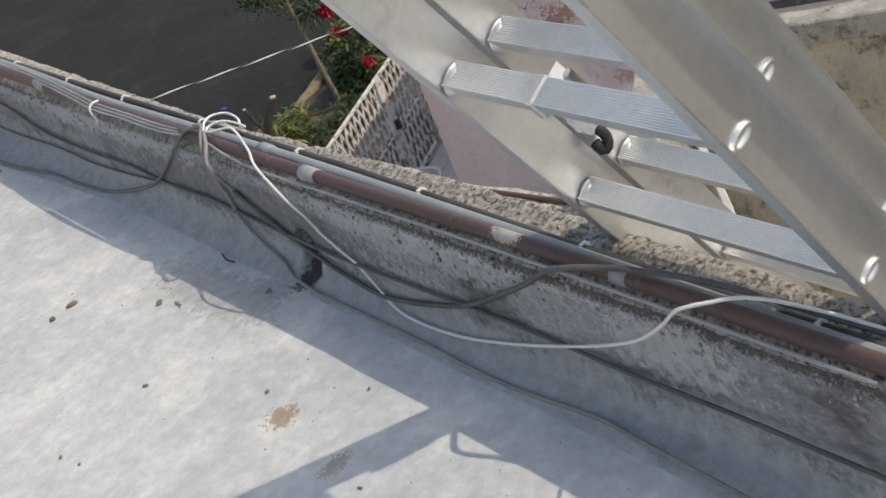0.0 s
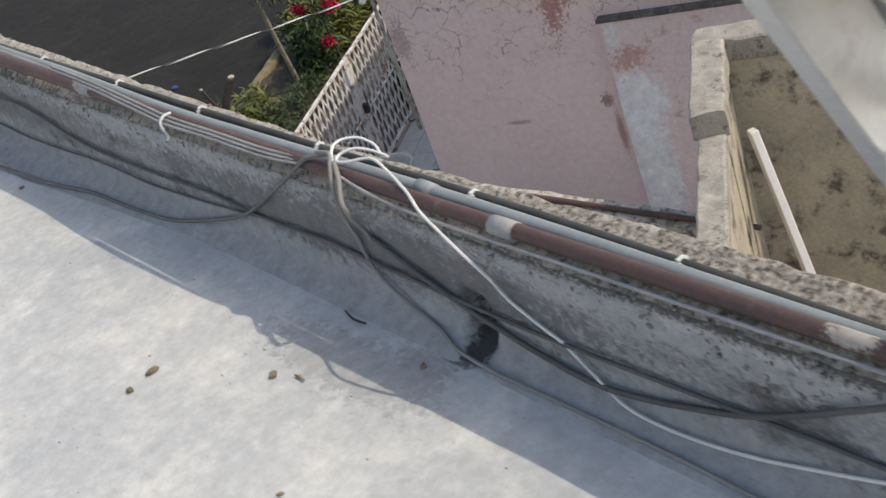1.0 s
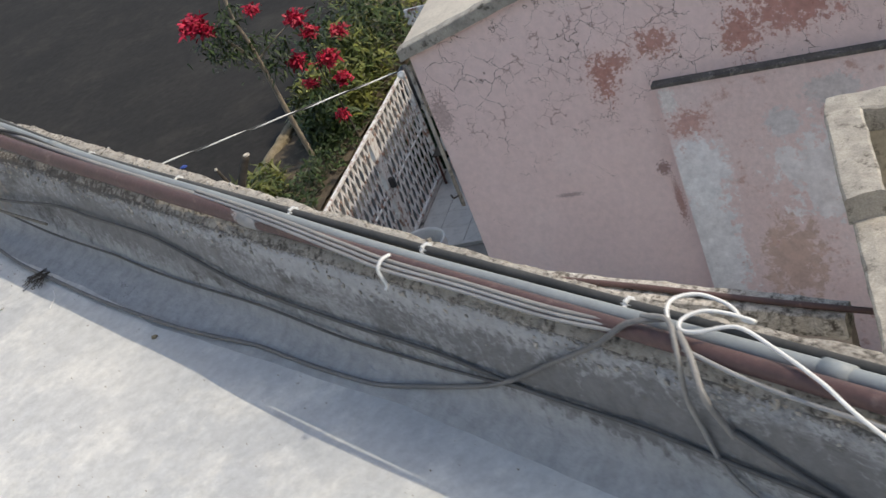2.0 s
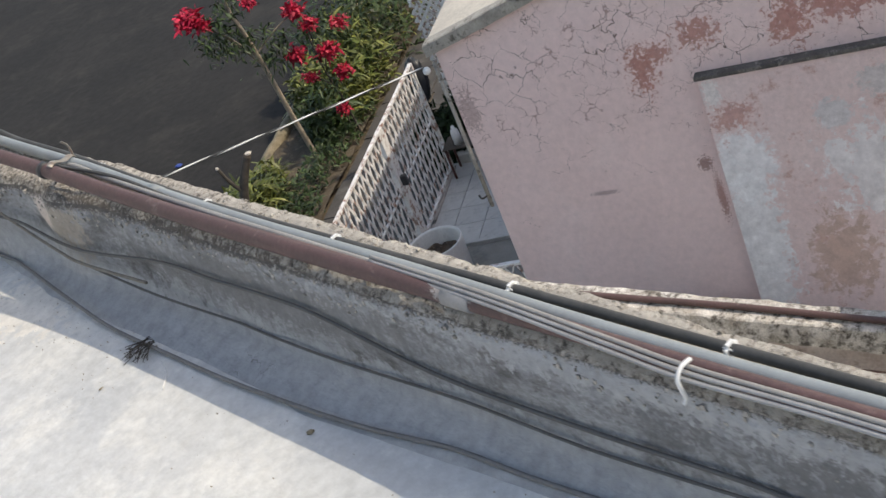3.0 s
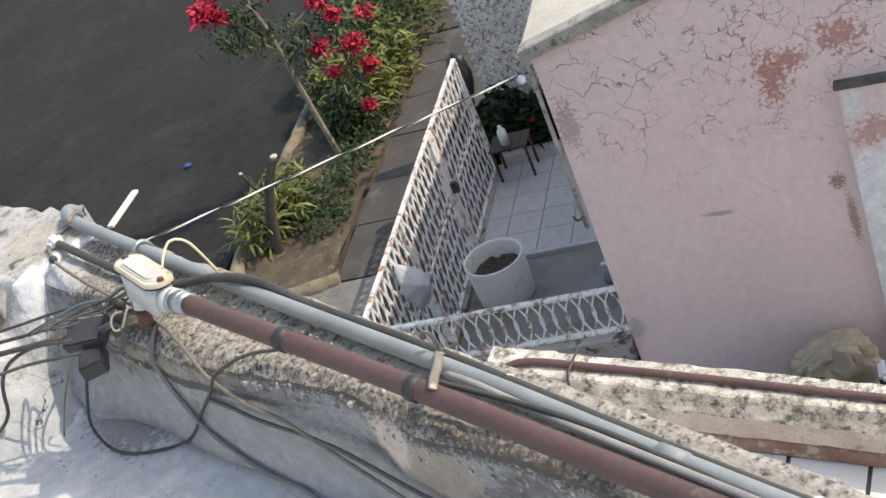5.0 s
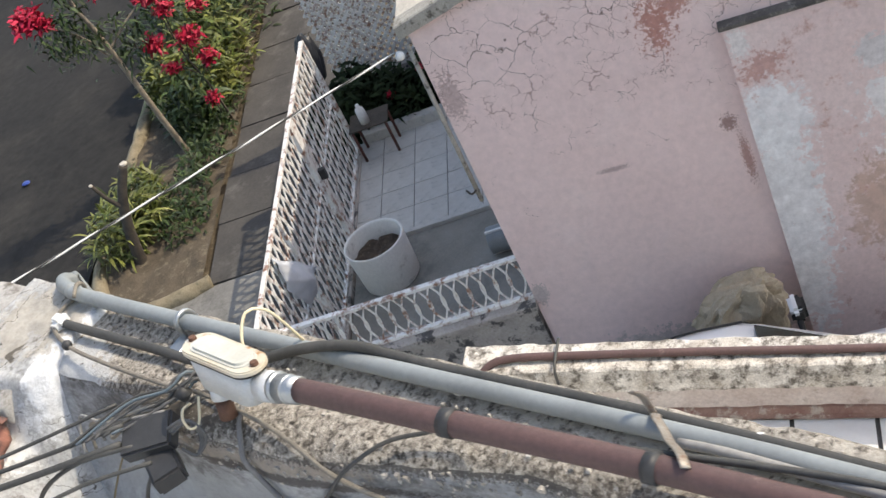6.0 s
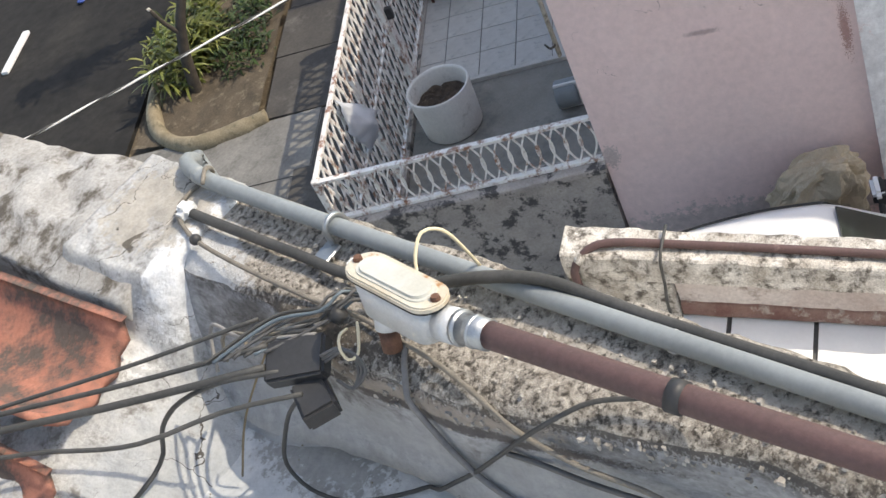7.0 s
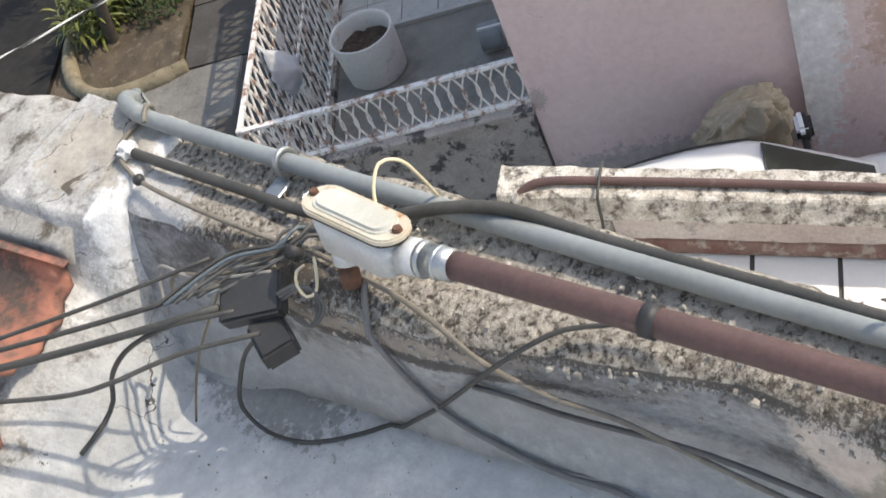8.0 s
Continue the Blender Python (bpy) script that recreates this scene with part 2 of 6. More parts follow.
M_TILE = mat("pale_floor_tile", (0.51, 0.495, 0.46), (0.44, 0.425, 0.39), 9.0, (0.3, 0.3, 0.29), 16, 0.62, 0.06, 0.35, 0, 0.12, 40, 0.1, 0.05)
M_LEDGE = mat("grimy_cement_ledge", (0.13, 0.12, 0.11), (0.07, 0.065, 0.06), 9.0, (0.26, 0.24, 0.22), 14.0, 0.6, 0.06, 0.92, 0, 0.7, 50, 0.3)
M_GROUT = mat("dark_grout", (0.10, 0.10, 0.095), (0.14, 0.135, 0.13), 9.0, rough=0.9)
M_WHITETILE = mat("white_glazed_tile", (0.82, 0.82, 0.81), (0.78, 0.78, 0.77), 5.0, rough=0.25, bump=0.05, grain=0.03)
M_IRONW = mat("white_paint_on_iron", (0.80, 0.78, 0.75), (0.70, 0.67, 0.63), 12.0, (0.27, 0.14, 0.09), 13.0, 0.555, 0.05, 0.55, 0, 0.3, 90, 0.15)
M_POT = mat("white_cement_planter", (0.78, 0.77, 0.73), (0.70, 0.69, 0.65), 3.0, (0.40, 0.38, 0.34), 4.0, 0.64, 0.06, 0.75, 0, 0.3, 50, 0.1)
M_SOIL = mat("dry_soil", (0.10, 0.075, 0.055), (0.05, 0.038, 0.03), 14.0, (0.2, 0.16, 0.12), 20, 0.62, 0.05, 0.95, 0, 1.0, 40, 0.4)
M_BAG = mat("pale_plastic_bag", (0.60, 0.62, 0.66), (0.50, 0.53, 0.58), 8.0, rough=0.4, grain=0.06)
M_EARTH = mat("dry_earth", (0.115, 0.090, 0.062), (0.07, 0.055, 0.038), 4.0, (0.17, 0.14, 0.095), 9, 0.6, 0.06, 0.95, 0, 0.9, 25, 0.35)
M_PAVE = mat("dark_worn_paving", (0.078, 0.071, 0.063), (0.054, 0.049, 0.045), 2.5, (0.12, 0.112, 0.10), 3.0, 0.62, 0.08, 0.9, 0, 0.4, 30, 0.22)
M_APRON = mat("worn_concrete_apron", (0.22, 0.21, 0.19), (0.16, 0.152, 0.14), 2.2, (0.12, 0.115, 0.105), 2.6, 0.58, 0.08, 0.9, 0, 0.4, 30, 0.22)
M_KERB = mat("mossy_kerb", (0.28, 0.235, 0.16), (0.19, 0.155, 0.10), 6.0, (0.10, 0.09, 0.06), 7.0, 0.6, 0.06, 0.95, 0, 0.6, 30, 0.3)
M_ROAD = mat("old_asphalt", (0.0270, 0.0255, 0.0240), (0.0205, 0.0195, 0.0188), 0.5, (0.040, 0.037, 0.033), 0.8, 0.6, 0.1, 0.92, 0, 0.5, 60, 0.3, spec=0.2)
M_MARK = mat("worn_white_mark", (0.78, 0.78, 0.78), (0.70, 0.70, 0.70), 9.0, rough=0.6, grain=0.06)
M_BROWN = mat("red_brown_conduit_paint", (0.112, 0.064, 0.060), (0.088, 0.053, 0.050), 9.0, (0.20, 0.14, 0.125), 20.0, 0.64, 0.05, 0.55, 0, 0.25, 110, 0.2)
add_patches(M_BROWN, [((0.068, 1.28, 0.268), (0.03, 0.03, 0.014), 1.8, (0.46, 0.43, 0.38)), ((0.042, 3.31, 0.268), (0.03, 0.04, 0.016), 1.8, (0.42, 0.38, 0.35))])
M_PVC = mat("grey_pvc", (0.265, 0.29, 0.295), (0.22, 0.24, 0.245), 8.0, (0.22, 0.24, 0.25), 14.0, 0.64, 0.06, 0.45, 0, 0.1, 90, 0.1)
M_BLACK = mat("dusty_black_cable", (0.045, 0.045, 0.042), (0.075, 0.073, 0.068), 14.0, rough=0.6, bump=0.15, grain=0.2)
M_BOXBLK = mat("black_plastic", (0.028, 0.028, 0.03), (0.05, 0.05, 0.05), 12.0, rough=0.5, bump=0.1, grain=0.15)
M_GREYC = mat("grey_cable", (0.30, 0.29, 0.27), (0.22, 0.21, 0.20), 12.0, rough=0.6, bump=0.1, grain=0.15)
M_DARKC = mat("dark_grey_cable", (0.085, 0.083, 0.080), (0.12, 0.116, 0.112), 12.0, rough=0.65, bump=0.1, grain=0.15)
M_MIDC = mat("dusty_grey_cable", (0.19, 0.185, 0.18), (0.14, 0.136, 0.132), 12.0, rough=0.65, bump=0.1, grain=0.2)
M_SILVC = mat("pale_flat_cable", (0.36, 0.355, 0.35), (0.27, 0.265, 0.26), 14.0, rough=0.5, bump=0.1, grain=0.15)
M_WHITEC = mat("white_cable", (0.80, 0.79, 0.76), (0.70, 0.69, 0.66), 18.0, (0.5, 0.47, 0.42), 30, 0.66, 0.05, 0.5, 0, 0.1, 90, 0.08)
M_CREAMC = mat("cream_wire", (0.72, 0.62, 0.42), (0.64, 0.55, 0.38), 18.0, rough=0.5, bump=0.0, grain=0.08)
M_STRIP = mat("worn_metal_strip", (0.36, 0.33, 0.29), (0.26, 0.215, 0.175), 45.0, (0.20, 0.12, 0.08), 60, 0.6, 0.05, 0.45, 0.5, 0.3, 200, 0.2)
M_ROPE = mat("dirty_rope", (0.25, 0.225, 0.185), (0.18, 0.16, 0.135), 40.0, rough=0.9, bump=0.6, bscale=300, grain=0.25)
M_BLUEC = mat("pale_blue_wire", (0.13, 0.16, 0.18), (0.10, 0.13, 0.15), 18.0, rough=0.5, bump=0, grain=0.08)
M_CLIP = mat("white_plastic_clip", (0.78, 0.78, 0.76), (0.68, 0.68, 0.66), 30.0, rough=0.5, bump=0, grain=0.06)
M_CAST = mat("painted_cast_fitting", (0.55, 0.57, 0.58), (0.47, 0.49, 0.50), 20.0, (0.62, 0.6, 0.55), 30, 0.62, 0.05, 0.5, 0.2, 0.3, 140, 0.1)
M_COVER = mat("rust_edged_cover", (0.58, 0.54, 0.45), (0.50, 0.43, 0.32), 14.0, (0.36, 0.18, 0.07), 22.0, 0.60, 0.04, 0.5, 0, 0.25, 120, 0.1)
M_COVERP = mat("pale_cover_panel", (0.55, 0.55, 0.51), (0.46, 0.45, 0.39), 16.0, rough=0.45, bump=0.1, grain=0.08)
M_RUST = mat("rusty_steel", (0.17, 0.085, 0.055), (0.11, 0.06, 0.042), 30.0, (0.28, 0.17, 0.11), 40, 0.62, 0.05, 0.8, 0.2, 0.5, 140, 0.25)
M_ZINC = mat("zinc_collar", (0.42, 0.44, 0.45), (0.34, 0.36, 0.37), 30.0, (0.24, 0.24, 0.24), 40, 0.62, 0.05, 0.38, 0.8, 0.2, 140, 0.12)
M_ALU = mat("mill_aluminium", (0.72, 0.72, 0.71), (0.64, 0.64, 0.63), 5.0, (0.5, 0.49, 0.47), 9.0, 0.64, 0.07, 0.38, 0.85, 0.12, 90, 0.07)
M_CLAY = mat("clay_roof_tile", (0.40, 0.175, 0.12), (0.33, 0.135, 0.095), 10.0, (0.10, 0.08, 0.068), 9.0, 0.50, 0.06, 0.85, 0, 0.5, 70, 0.2)
M_CARW = mat("silver_white_car_paint", (0.74, 0.75, 0.76), (0.72, 0.73, 0.74), 2.0, rough=0.22, bump=0, grain=0.02, spec=0.6)
M_GLASS = mat("dark_car_glass", (0.02, 0.03, 0.028), (0.025, 0.034, 0.03), 2.0, rough=0.06, bump=0, grain=0.02, spec=0.8)
M_RUB = mat("black_rubber", (0.02, 0.02, 0.02), (0.03, 0.03, 0.03), 10.0, rough=0.7, bump=0.1)
M_TARP = mat("tan_tarpaulin", (0.46, 0.38, 0.28), (0.36, 0.29, 0.2), 5.0, (0.52, 0.45, 0.35), 7, 0.62, 0.06, 0.75, 0, 0.3, 30, 0.12)
M_BARK = mat("pale_bark", (0.33, 0.27, 0.2), (0.2, 0.16, 0.12), 12.0, rough=0.9, bump=0.7, grain=0.25)
M_DBARK = mat("dark_bark", (0.085, 0.07, 0.055), (0.05, 0.042, 0.035), 12.0, rough=0.95, bump=0.8, grain=0.25)
M_LEAF = mat("green_leaf", (0.042, 0.066, 0.016), (0.026, 0.045, 0.012), 3.0, rough=0.55, bump=0, grain=0.1, island=0.5)
M_LEAFY = mat("yellow_green_leaf", (0.19, 0.19, 0.045), (0.058, 0.085, 0.02), 3.0, rough=0.5, bump=0, grain=0.1, island=0.55)
# dark leaf green, lowered further to stand for the shade behind the porch
M_LEAFD = mat("shaded_green_leaf", (0.02, 0.032, 0.012), (0.012, 0.02, 0.009), 3.0, rough=0.85, spec=0.15, bump=0, grain=0.1, island=0.5)
M_RED = mat("scarlet_bract", (0.46, 0.012, 0.045), (0.34, 0.008, 0.03), 4.0, rough=0.6, bump=0, grain=0.08, island=0.3)
M_DRY = mat("dry_straw", (0.30, 0.24, 0.15), (0.2, 0.16, 0.1), 30.0, rough=0.9, bump=0, grain=0.2, island=0.3)
M_BLUE = mat("blue_plastic_scrap", (0.03, 0.07, 0.30), (0.02, 0.05, 0.24), 9.0, rough=0.5, bump=0)
M_BINBAG = mat("dark_bin_bag", (0.02, 0.022, 0.025), (0.03, 0.032, 0.036), 9.0, rough=0.35, bump=0.6, bscale=20)
M_BROWNP = mat("brown_painted_leg", (0.10, 0.035, 0.025), (0.08, 0.03, 0.02), 9.0, rough=0.5)
M_OWN = mat("own_house_plaster", (0.72, 0.70, 0.66), (0.64, 0.62, 0.58), 3.0, (0.25, 0.23, 0.2), 3.0, 0.62, 0.06, 0.9, 0, 0.4, 40, 0.15)


# ---- mesh helpers ----
def mesh_of(name, verts, faces, material, smooth=False):
    me = bpy.data.meshes.new(name)
    me.from_pydata([tuple(v) for v in verts], [], faces)
    me.materials.append(material)
    if smooth:
        me.shade_smooth()
    me.update()
    return me


def part(name, bm, material, parent=None, label="", smooth=False):
    """Links a bmesh, or a ready mesh, as one object under a thing or part."""
    if isinstance(bm, bpy.types.Mesh):
        me = bm
    else:
        me = bpy.data.meshes.new(name)
        bm.to_mesh(me)
        bm.free()
        me.materials.append(material)
        if smooth:
            me.shade_smooth()
    ob = new(name, me)
    if parent is not None:
        ob.parent = parent
        m = Matrix(parent.matrix_basis)
        up = parent.parent
        while up is not None:
            m = up.matrix_basis @ parent.matrix_parent_inverse @ m
            parent, up = up, up.parent
        ob.matrix_parent_inverse = m.inverted()
    return tagged(ob, label)


def thing(name, at, label, category, group="", kind=""):
    e = new(name)
    e.empty_display_size = 0.05
    e.location = at
    return tagged(e, label, category, group, kind)


def boxbm(a, b, bevel=0.0, m=None, seg=1):
    bm = bmesh.new()
    bmesh.ops.create_cube(bm)
    for v in bm.verts:
        v.co = [a[i] if v.co[i] < 0 else b[i] for i in range(3)]
    if bevel:
        bmesh.ops.bevel(bm, geom=bm.edges[:], offset=bevel, segments=seg, affect="EDGES")
    if m is not None:
        bm.transform(m)
    return bm


def prism(poly, z0, z1, bevel=0.0):
    """An upright prism over a plan polygon; z1 may be a list of heights, one a corner."""
    n = len(poly)
    zt = z1 if isinstance(z1, (list, tuple)) else [z1] * n
    bm = bmesh.new()
    lo = [bm.verts.new((p[0], p[1], z0)) for p in poly]
    hi = [bm.verts.new((p[0], p[1], h)) for p, h in zip(poly, zt)]
    bm.faces.new(lo[::-1])
    bm.faces.new(hi)
    for i in range(n):
        j = (i + 1) % n
        bm.faces.new((lo[i], lo[j], hi[j], hi[i]))
    bmesh.ops.recalc_face_normals(bm, faces=bm.faces[:])
    if bevel:
        bmesh.ops.bevel(bm, geom=bm.edges[:], offset=bevel, segments=2, affect="EDGES")
    return bm


def spline(pts, step=0.02):
    """A smooth line through the points."""
    P = [Vector(p) for p in pts]
    out = []
    for i in range(len(P) - 1):
        a, b, c, d = P[max(i - 1, 0)], P[i], P[i + 1], P[min(i + 2, len(P) - 1)]
        k = max(2, int((c - b).length / step))
        for j in range(k):
            t = j / k
            out.append(0.5 * ((2 * b) + (c - a) * t + (2 * a - 5 * b + 4 * c - d) * t * t + (3 * b - a - 3 * c + d) * t ** 3))
    out.append(P[-1])
    return out


def tube_data(line, r, sides=8, flat=1.0):
    verts, faces = [], []
    u = None
    n = len(line)
    for i, p in enumerate(line):
        d = (line[min(i + 1, n - 1)] - line[max(i - 1, 0)]).normalized()
        if u is None:
            u = Vector((0.13, 0.07, 0.99)) if abs(d.z) < 0.8 else Vector((1, 0.1, 0))
        u = (u - d * u.dot(d)).normalized()
        s = d.cross(u)
        rr = r[i] if isinstance(r, list) else r
        for k in range(sides):
            a = 2 * math.pi * k / sides
            verts.append(p + s * (math.cos(a) * rr) + u * (math.sin(a) * rr * flat))
    for i in range(n - 1):
        for k in range(sides):
            q = (k + 1) % sides
            faces.append((i * sides + k, i * sides + q, (i + 1) * sides + q, (i + 1) * sides + k))
    faces.append(tuple(range(sides))[::-1])
    faces.append(tuple((n - 1) * sides + k for k in range(sides)))
    return verts, faces


def tube(name, pts, r, material, parent=None, label="", category="", sides=8, step=0.02, flat=1.0, group="", kind=""):
    v, f = tube_data(spline(pts, step) if len(pts) > 2 else [Vector(p) for p in pts], r, sides, flat)
    ob = part(name, mesh_of(name, v, f, material, True), material, parent)
    return tagged(ob, label, category, group, kind)


def frame_m(origin, x, z=(0, 0, 1)):
    """A pose with its x axis along x and its z axis near z."""
    x = Vector(x).normalized()
    z = Vector(z)
    y = z.cross(x).normalized()
    z = x.cross(y)
    m = Matrix((x, y, z)).transposed().to_4x4()
    m.translation = origin
    return m


def rough(x, y, z, s, a):
    """Fractal roughness, about -a to a."""
    return a * noise.fractal(Vector((x, y, z)) * s, 1.0, 2.0, 5)


# plan of the house across the drive: u along the street, v towards it
HC, HU, HV = Vector((4.476, 9.414, 0)), Vector((0.832, 0.555, 0)), Vector((-0.555, 0.832, 0))
HW = Vector((0.4826, -0.8758, 0))
HN = Vector((-0.8758, -0.4826, 0))


def H(u, v, z):
    return HC + HU * u + HV * v + Vector((0, 0, z))


GZ = -6.1     # street level
FZ = -5.8     # porch floor

# ---- ground, road, own house ----
tagged(part("ground", boxbm((-150, -150, GZ - 0.6), (150, 150, GZ - 0.14)), M_EARTH), "bare dry earth under the whole street", "ground", kind="structure")
road = [H(-60, 5.75, 0), H(70, 5.75, 0), H(70, 60, 0), H(-60, 60, 0)]
tagged(part("road", prism(road, GZ - 0.3, GZ - 0.08), M_ROAD), "dark old asphalt street with faint scuffs", "road", kind="structure")
apron = [H(-9, -14, 0), H(-0.02, -14, 0), H(-0.02, 2.05, 0), H(3.4, 2.05, 0), H(3.4, 5.75, 0), H(-9, 5.75, 0)]
tagged(part("pavement_apron", prism(apron, GZ - 0.3, GZ - 0.01), M_APRON), "worn grey concrete drive and apron", "driveway", kind="structure")
# own house below the roof, with its slab
own = thing("wall_own_house", (0, 0, GZ), "plastered outer wall of the house under the roof", "wall", kind="structure")
part("wall", boxbm((-7.5, -4, GZ - 0.1), (0.128, 7.95, -0.19)), M_OWN, own)

# roof floor: uneven screed
nx, ny = 80, 180
vs, fs = [], []
for j in range(ny + 1):
    y = -4 + 11.9 * j / ny
    for i in range(nx + 1):
        t = i / nx
        x = 0.06 - 7.5 * t ** 2.4
        z = rough(x, y, 0.3, 1.3, 0.004) + rough(x, y, 1.0, 9, 0.0012)
        vs.append((x, y, z))
for j in range(ny):
    for i in range(nx):
        a = j * (nx + 1) + i
        fs.append((a, a + nx + 1, a + nx + 2, a + 1))
floor = part("floor", mesh_of("floor", vs, fs, M_FLOOR, True), M_FLOOR)
tagged(floor, "pale grey cement roof floor with stains and crumbs", "floor", kind="structure")
tagged(part("floor_slab", boxbm((-7.5, -4, -0.186), (0.12, 7.95, -0.02)), M_OWN), "cement roof slab under the screed", "floor", kind="structure")


# parapet: a profile swept along y, chipped edges, filleted foot
def parapet_profile(y):
    foot = 0.03 + 0.075 * min(max((y - 2.9) / 0.8, 0), 1) * (1 - 0.85 * min(max((y - 4.75) / 0.5, 0), 1))
    ix = 0.052 - 0.0105 * min(max(y - 1.0, 0), 3.4) - 0.025 * math.exp(-((y - 4.64) / 0.12) ** 2) + 0.003 * math.sin(y * 3.1)
    end = min(max((y - 5.36) / 0.24, 0), 1)
    end = end * end * (3 - 2 * end)
    ix -= 0.060 * min(max((y - 4.82) / 0.36, 0), 1) * (1 - 0.66 * end) + 0.008 * min(max((y - 4.5) / 0.4, 0), 1)
    top = 0.232 + 0.006 * math.sin(y * 1.7)
    pts = [(-foot, -0.004), (-foot * 0.55, 0.008), (ix - 0.022, 0.022), (ix - 0.012, 0.05)]
    pts += [(ix - 0.010 + 0.008 * k / 9, 0.05 + (top - 0.075) * k / 9) for k in range(1, 10)]
    pts += [(ix + 0.004, top - 0.012), (ix + 0.014, top - 0.003)]
    ox = 0.034 * min(max((2.45 - y) / 0.8, 0), 1) + 0.004 * math.exp(-((y - 3.2) / 0.9) ** 2) + 0.006 * min(max(y - 4.1, 0), 1)
    pts += [(ix + 0.014 + (0.138 + ox - ix - 0.014) * k / 8, top + 0.003 * math.sin(k)) for k in range(1, 9)]
    pts += [(0.149 + ox, top - 0.012), (0.15 + ox, top - 0.05), (0.146 + ox, 0.02), (0.146 + ox, -0.3)]
    # the face leans out towards its foot at the very end
    return [(x - 0.075 * end * max(0, 1 - z / 0.2) if k < 14 else x, z) for k, (x, z) in enumerate(pts)]


def wall_x(y, z):
    """Where the inner face of the parapet stands at that place and height."""
    pr_ = parapet_profile(y)[:14]
    for (x0, z0), (x1, z1) in zip(pr_, pr_[1:]):
        if z0 <= z <= z1:
            return x0 + (x1 - x0) * (z - z0) / max(z1 - z0, 1e-6)
    return pr_[0][0] if z < 0 else 1.0


def hung(pts, gap=0.008):
    """Keeps a cable in front of the parapet face and over the floor."""
    out = []
    for p in spline(pts, 0.06):
        if p.y < 5.72 and p.z < 0.225:
            p.x = min(p.x, wall_x(p.y, max(p.z, 0.004)) - gap)
        out.append((p.x, p.y, max(p.z, 0.006)))
    return out


vs, fs, mi = [], [], []
y, ys = -4.0, []
while y < 5.745:
    ys.append(y)
    y += 0.05 if y < 0.3 else 0.0105
ys.append(5.745)
for y in ys:
    pr = parapet_profile(y)
    for k, (x, z) in enumerate(pr):
        chip = max(0.0, rough(0.2, y, 7.0, 9, 1.0) - 0.12) * 0.014
        e = math.exp(-((k - 13.5) / 1.6) ** 2)
        eo = math.exp(-((k - 22.5) / 1.5) ** 2)
        chipo = max(0.0, rough(0.9, y, 3.0, 11, 1.0) - 0.05) * 0.009
        dx = rough(x, y, z, 16, 0.0042) + e * chip - eo * chipo
        dz = rough(x + 5, y, z, 18, 0.0035) - e * chip * 1.2 - eo * chipo
        hole = math.exp(-(((y - 1.985) / 0.028) ** 4 + ((z - 0.055) / 0.045) ** 4)) if k < 13 else 0
        vs.append((x + (dx if 0 < k < 24 else 0) + hole * 0.085, y, z + (dz if 2 < k < 24 else 0)))
n = len(pr)
for j in range(len(ys) - 1):
    for k in range(n - 1):
        a = j * n + k
        fs.append((a, a + n, a + n + 1, a + 1))
        mi.append(0 if k < 13 else 1)
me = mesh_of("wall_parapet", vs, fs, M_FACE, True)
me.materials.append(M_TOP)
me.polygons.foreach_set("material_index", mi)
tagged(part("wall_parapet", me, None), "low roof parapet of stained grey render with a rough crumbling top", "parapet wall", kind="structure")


# end of the parapet: limewashed mortar mass and return wall
def lump(name, x0, x1, y0, y1, ztop, material, nx=26, ny=44, amp=1.0):
    vs, fs = [], []
    for j in range(ny + 1):
        for i in range(nx + 1):
            a, b = i / nx, j / ny
            x, y = x0(b) + (x1(b) - x0(b)) * a, y0 + (y1 - y0) * b
            z = ztop(x, y, a, b) + (rough(x, y, 0, 10, 0.010) + rough(x, y, 3, 30, 0.004)) * (amp if b > 0.12 else amp * b / 0.12)
            vs.append((x + rough(x, y, 9, 12, 0.006), y + (rough(x, y, 5, 12, 0.006) if j else 0), z))
    for j in range(ny):
        for i in range(nx):
            q = j * (nx + 1) + i
            fs.append((q, q + 1, q + nx + 2, q + nx + 1))
    base = len(vs)
    ring = [i for i in range(nx + 1)] + [j * (nx + 1) + nx for j in range(1, ny + 1)] + [ny * (nx + 1) + i for i in range(nx - 1, -1, -1)] + [j * (nx + 1) for j in range(ny - 1, 0, -1)]
    for q in ring:
        vs.append((vs[q][0], vs[q][1], -0.03))
    for k in range(len(ring)):
        k2 = (k + 1) % len(ring)
        fs.append((ring[k], base + k, base + k2, ring[k2]))
    return part(name, mesh_of(name, vs, fs, material, True), material)


def corner_height(x, y, a, b):
    """Steep lime-washed front beside the parapet, a long mortar slope towards the tiles."""
    k = min(1, max(0, -x / 0.16))
    k = k * k * (3 - 2 * k)
    y1, w = 5.745 + 0.055 * k, 0.022 + 0.17 * k
    t = min(1, max(0, (y - y1 + w) / w))
    top_z = 0.240 - 0.085 * min(1, max(0, (-x - 0.055) / 0.06)) - 0.07 * min(1, max(0, (-x - 0.2) / 0.5))
    return -0.012 + (top_z + 0.012) * (t * t * (3 - 2 * t) * 0.5 + t * 0.5)


tagged(lump("wall_return", lambda b: -0.10 - 0.02 * b, lambda b: 0.149 - 0.16 * b, 5.80, 7.9,
            lambda x, y, a, b: 0.238 - 0.07 * max(0, (0.35 - a)) - 0.03 * max(0, a - 0.8), M_TOPW, 26, 120),
       "limewashed mortar wall end with flaking paint and cracks", "wall", kind="structure")
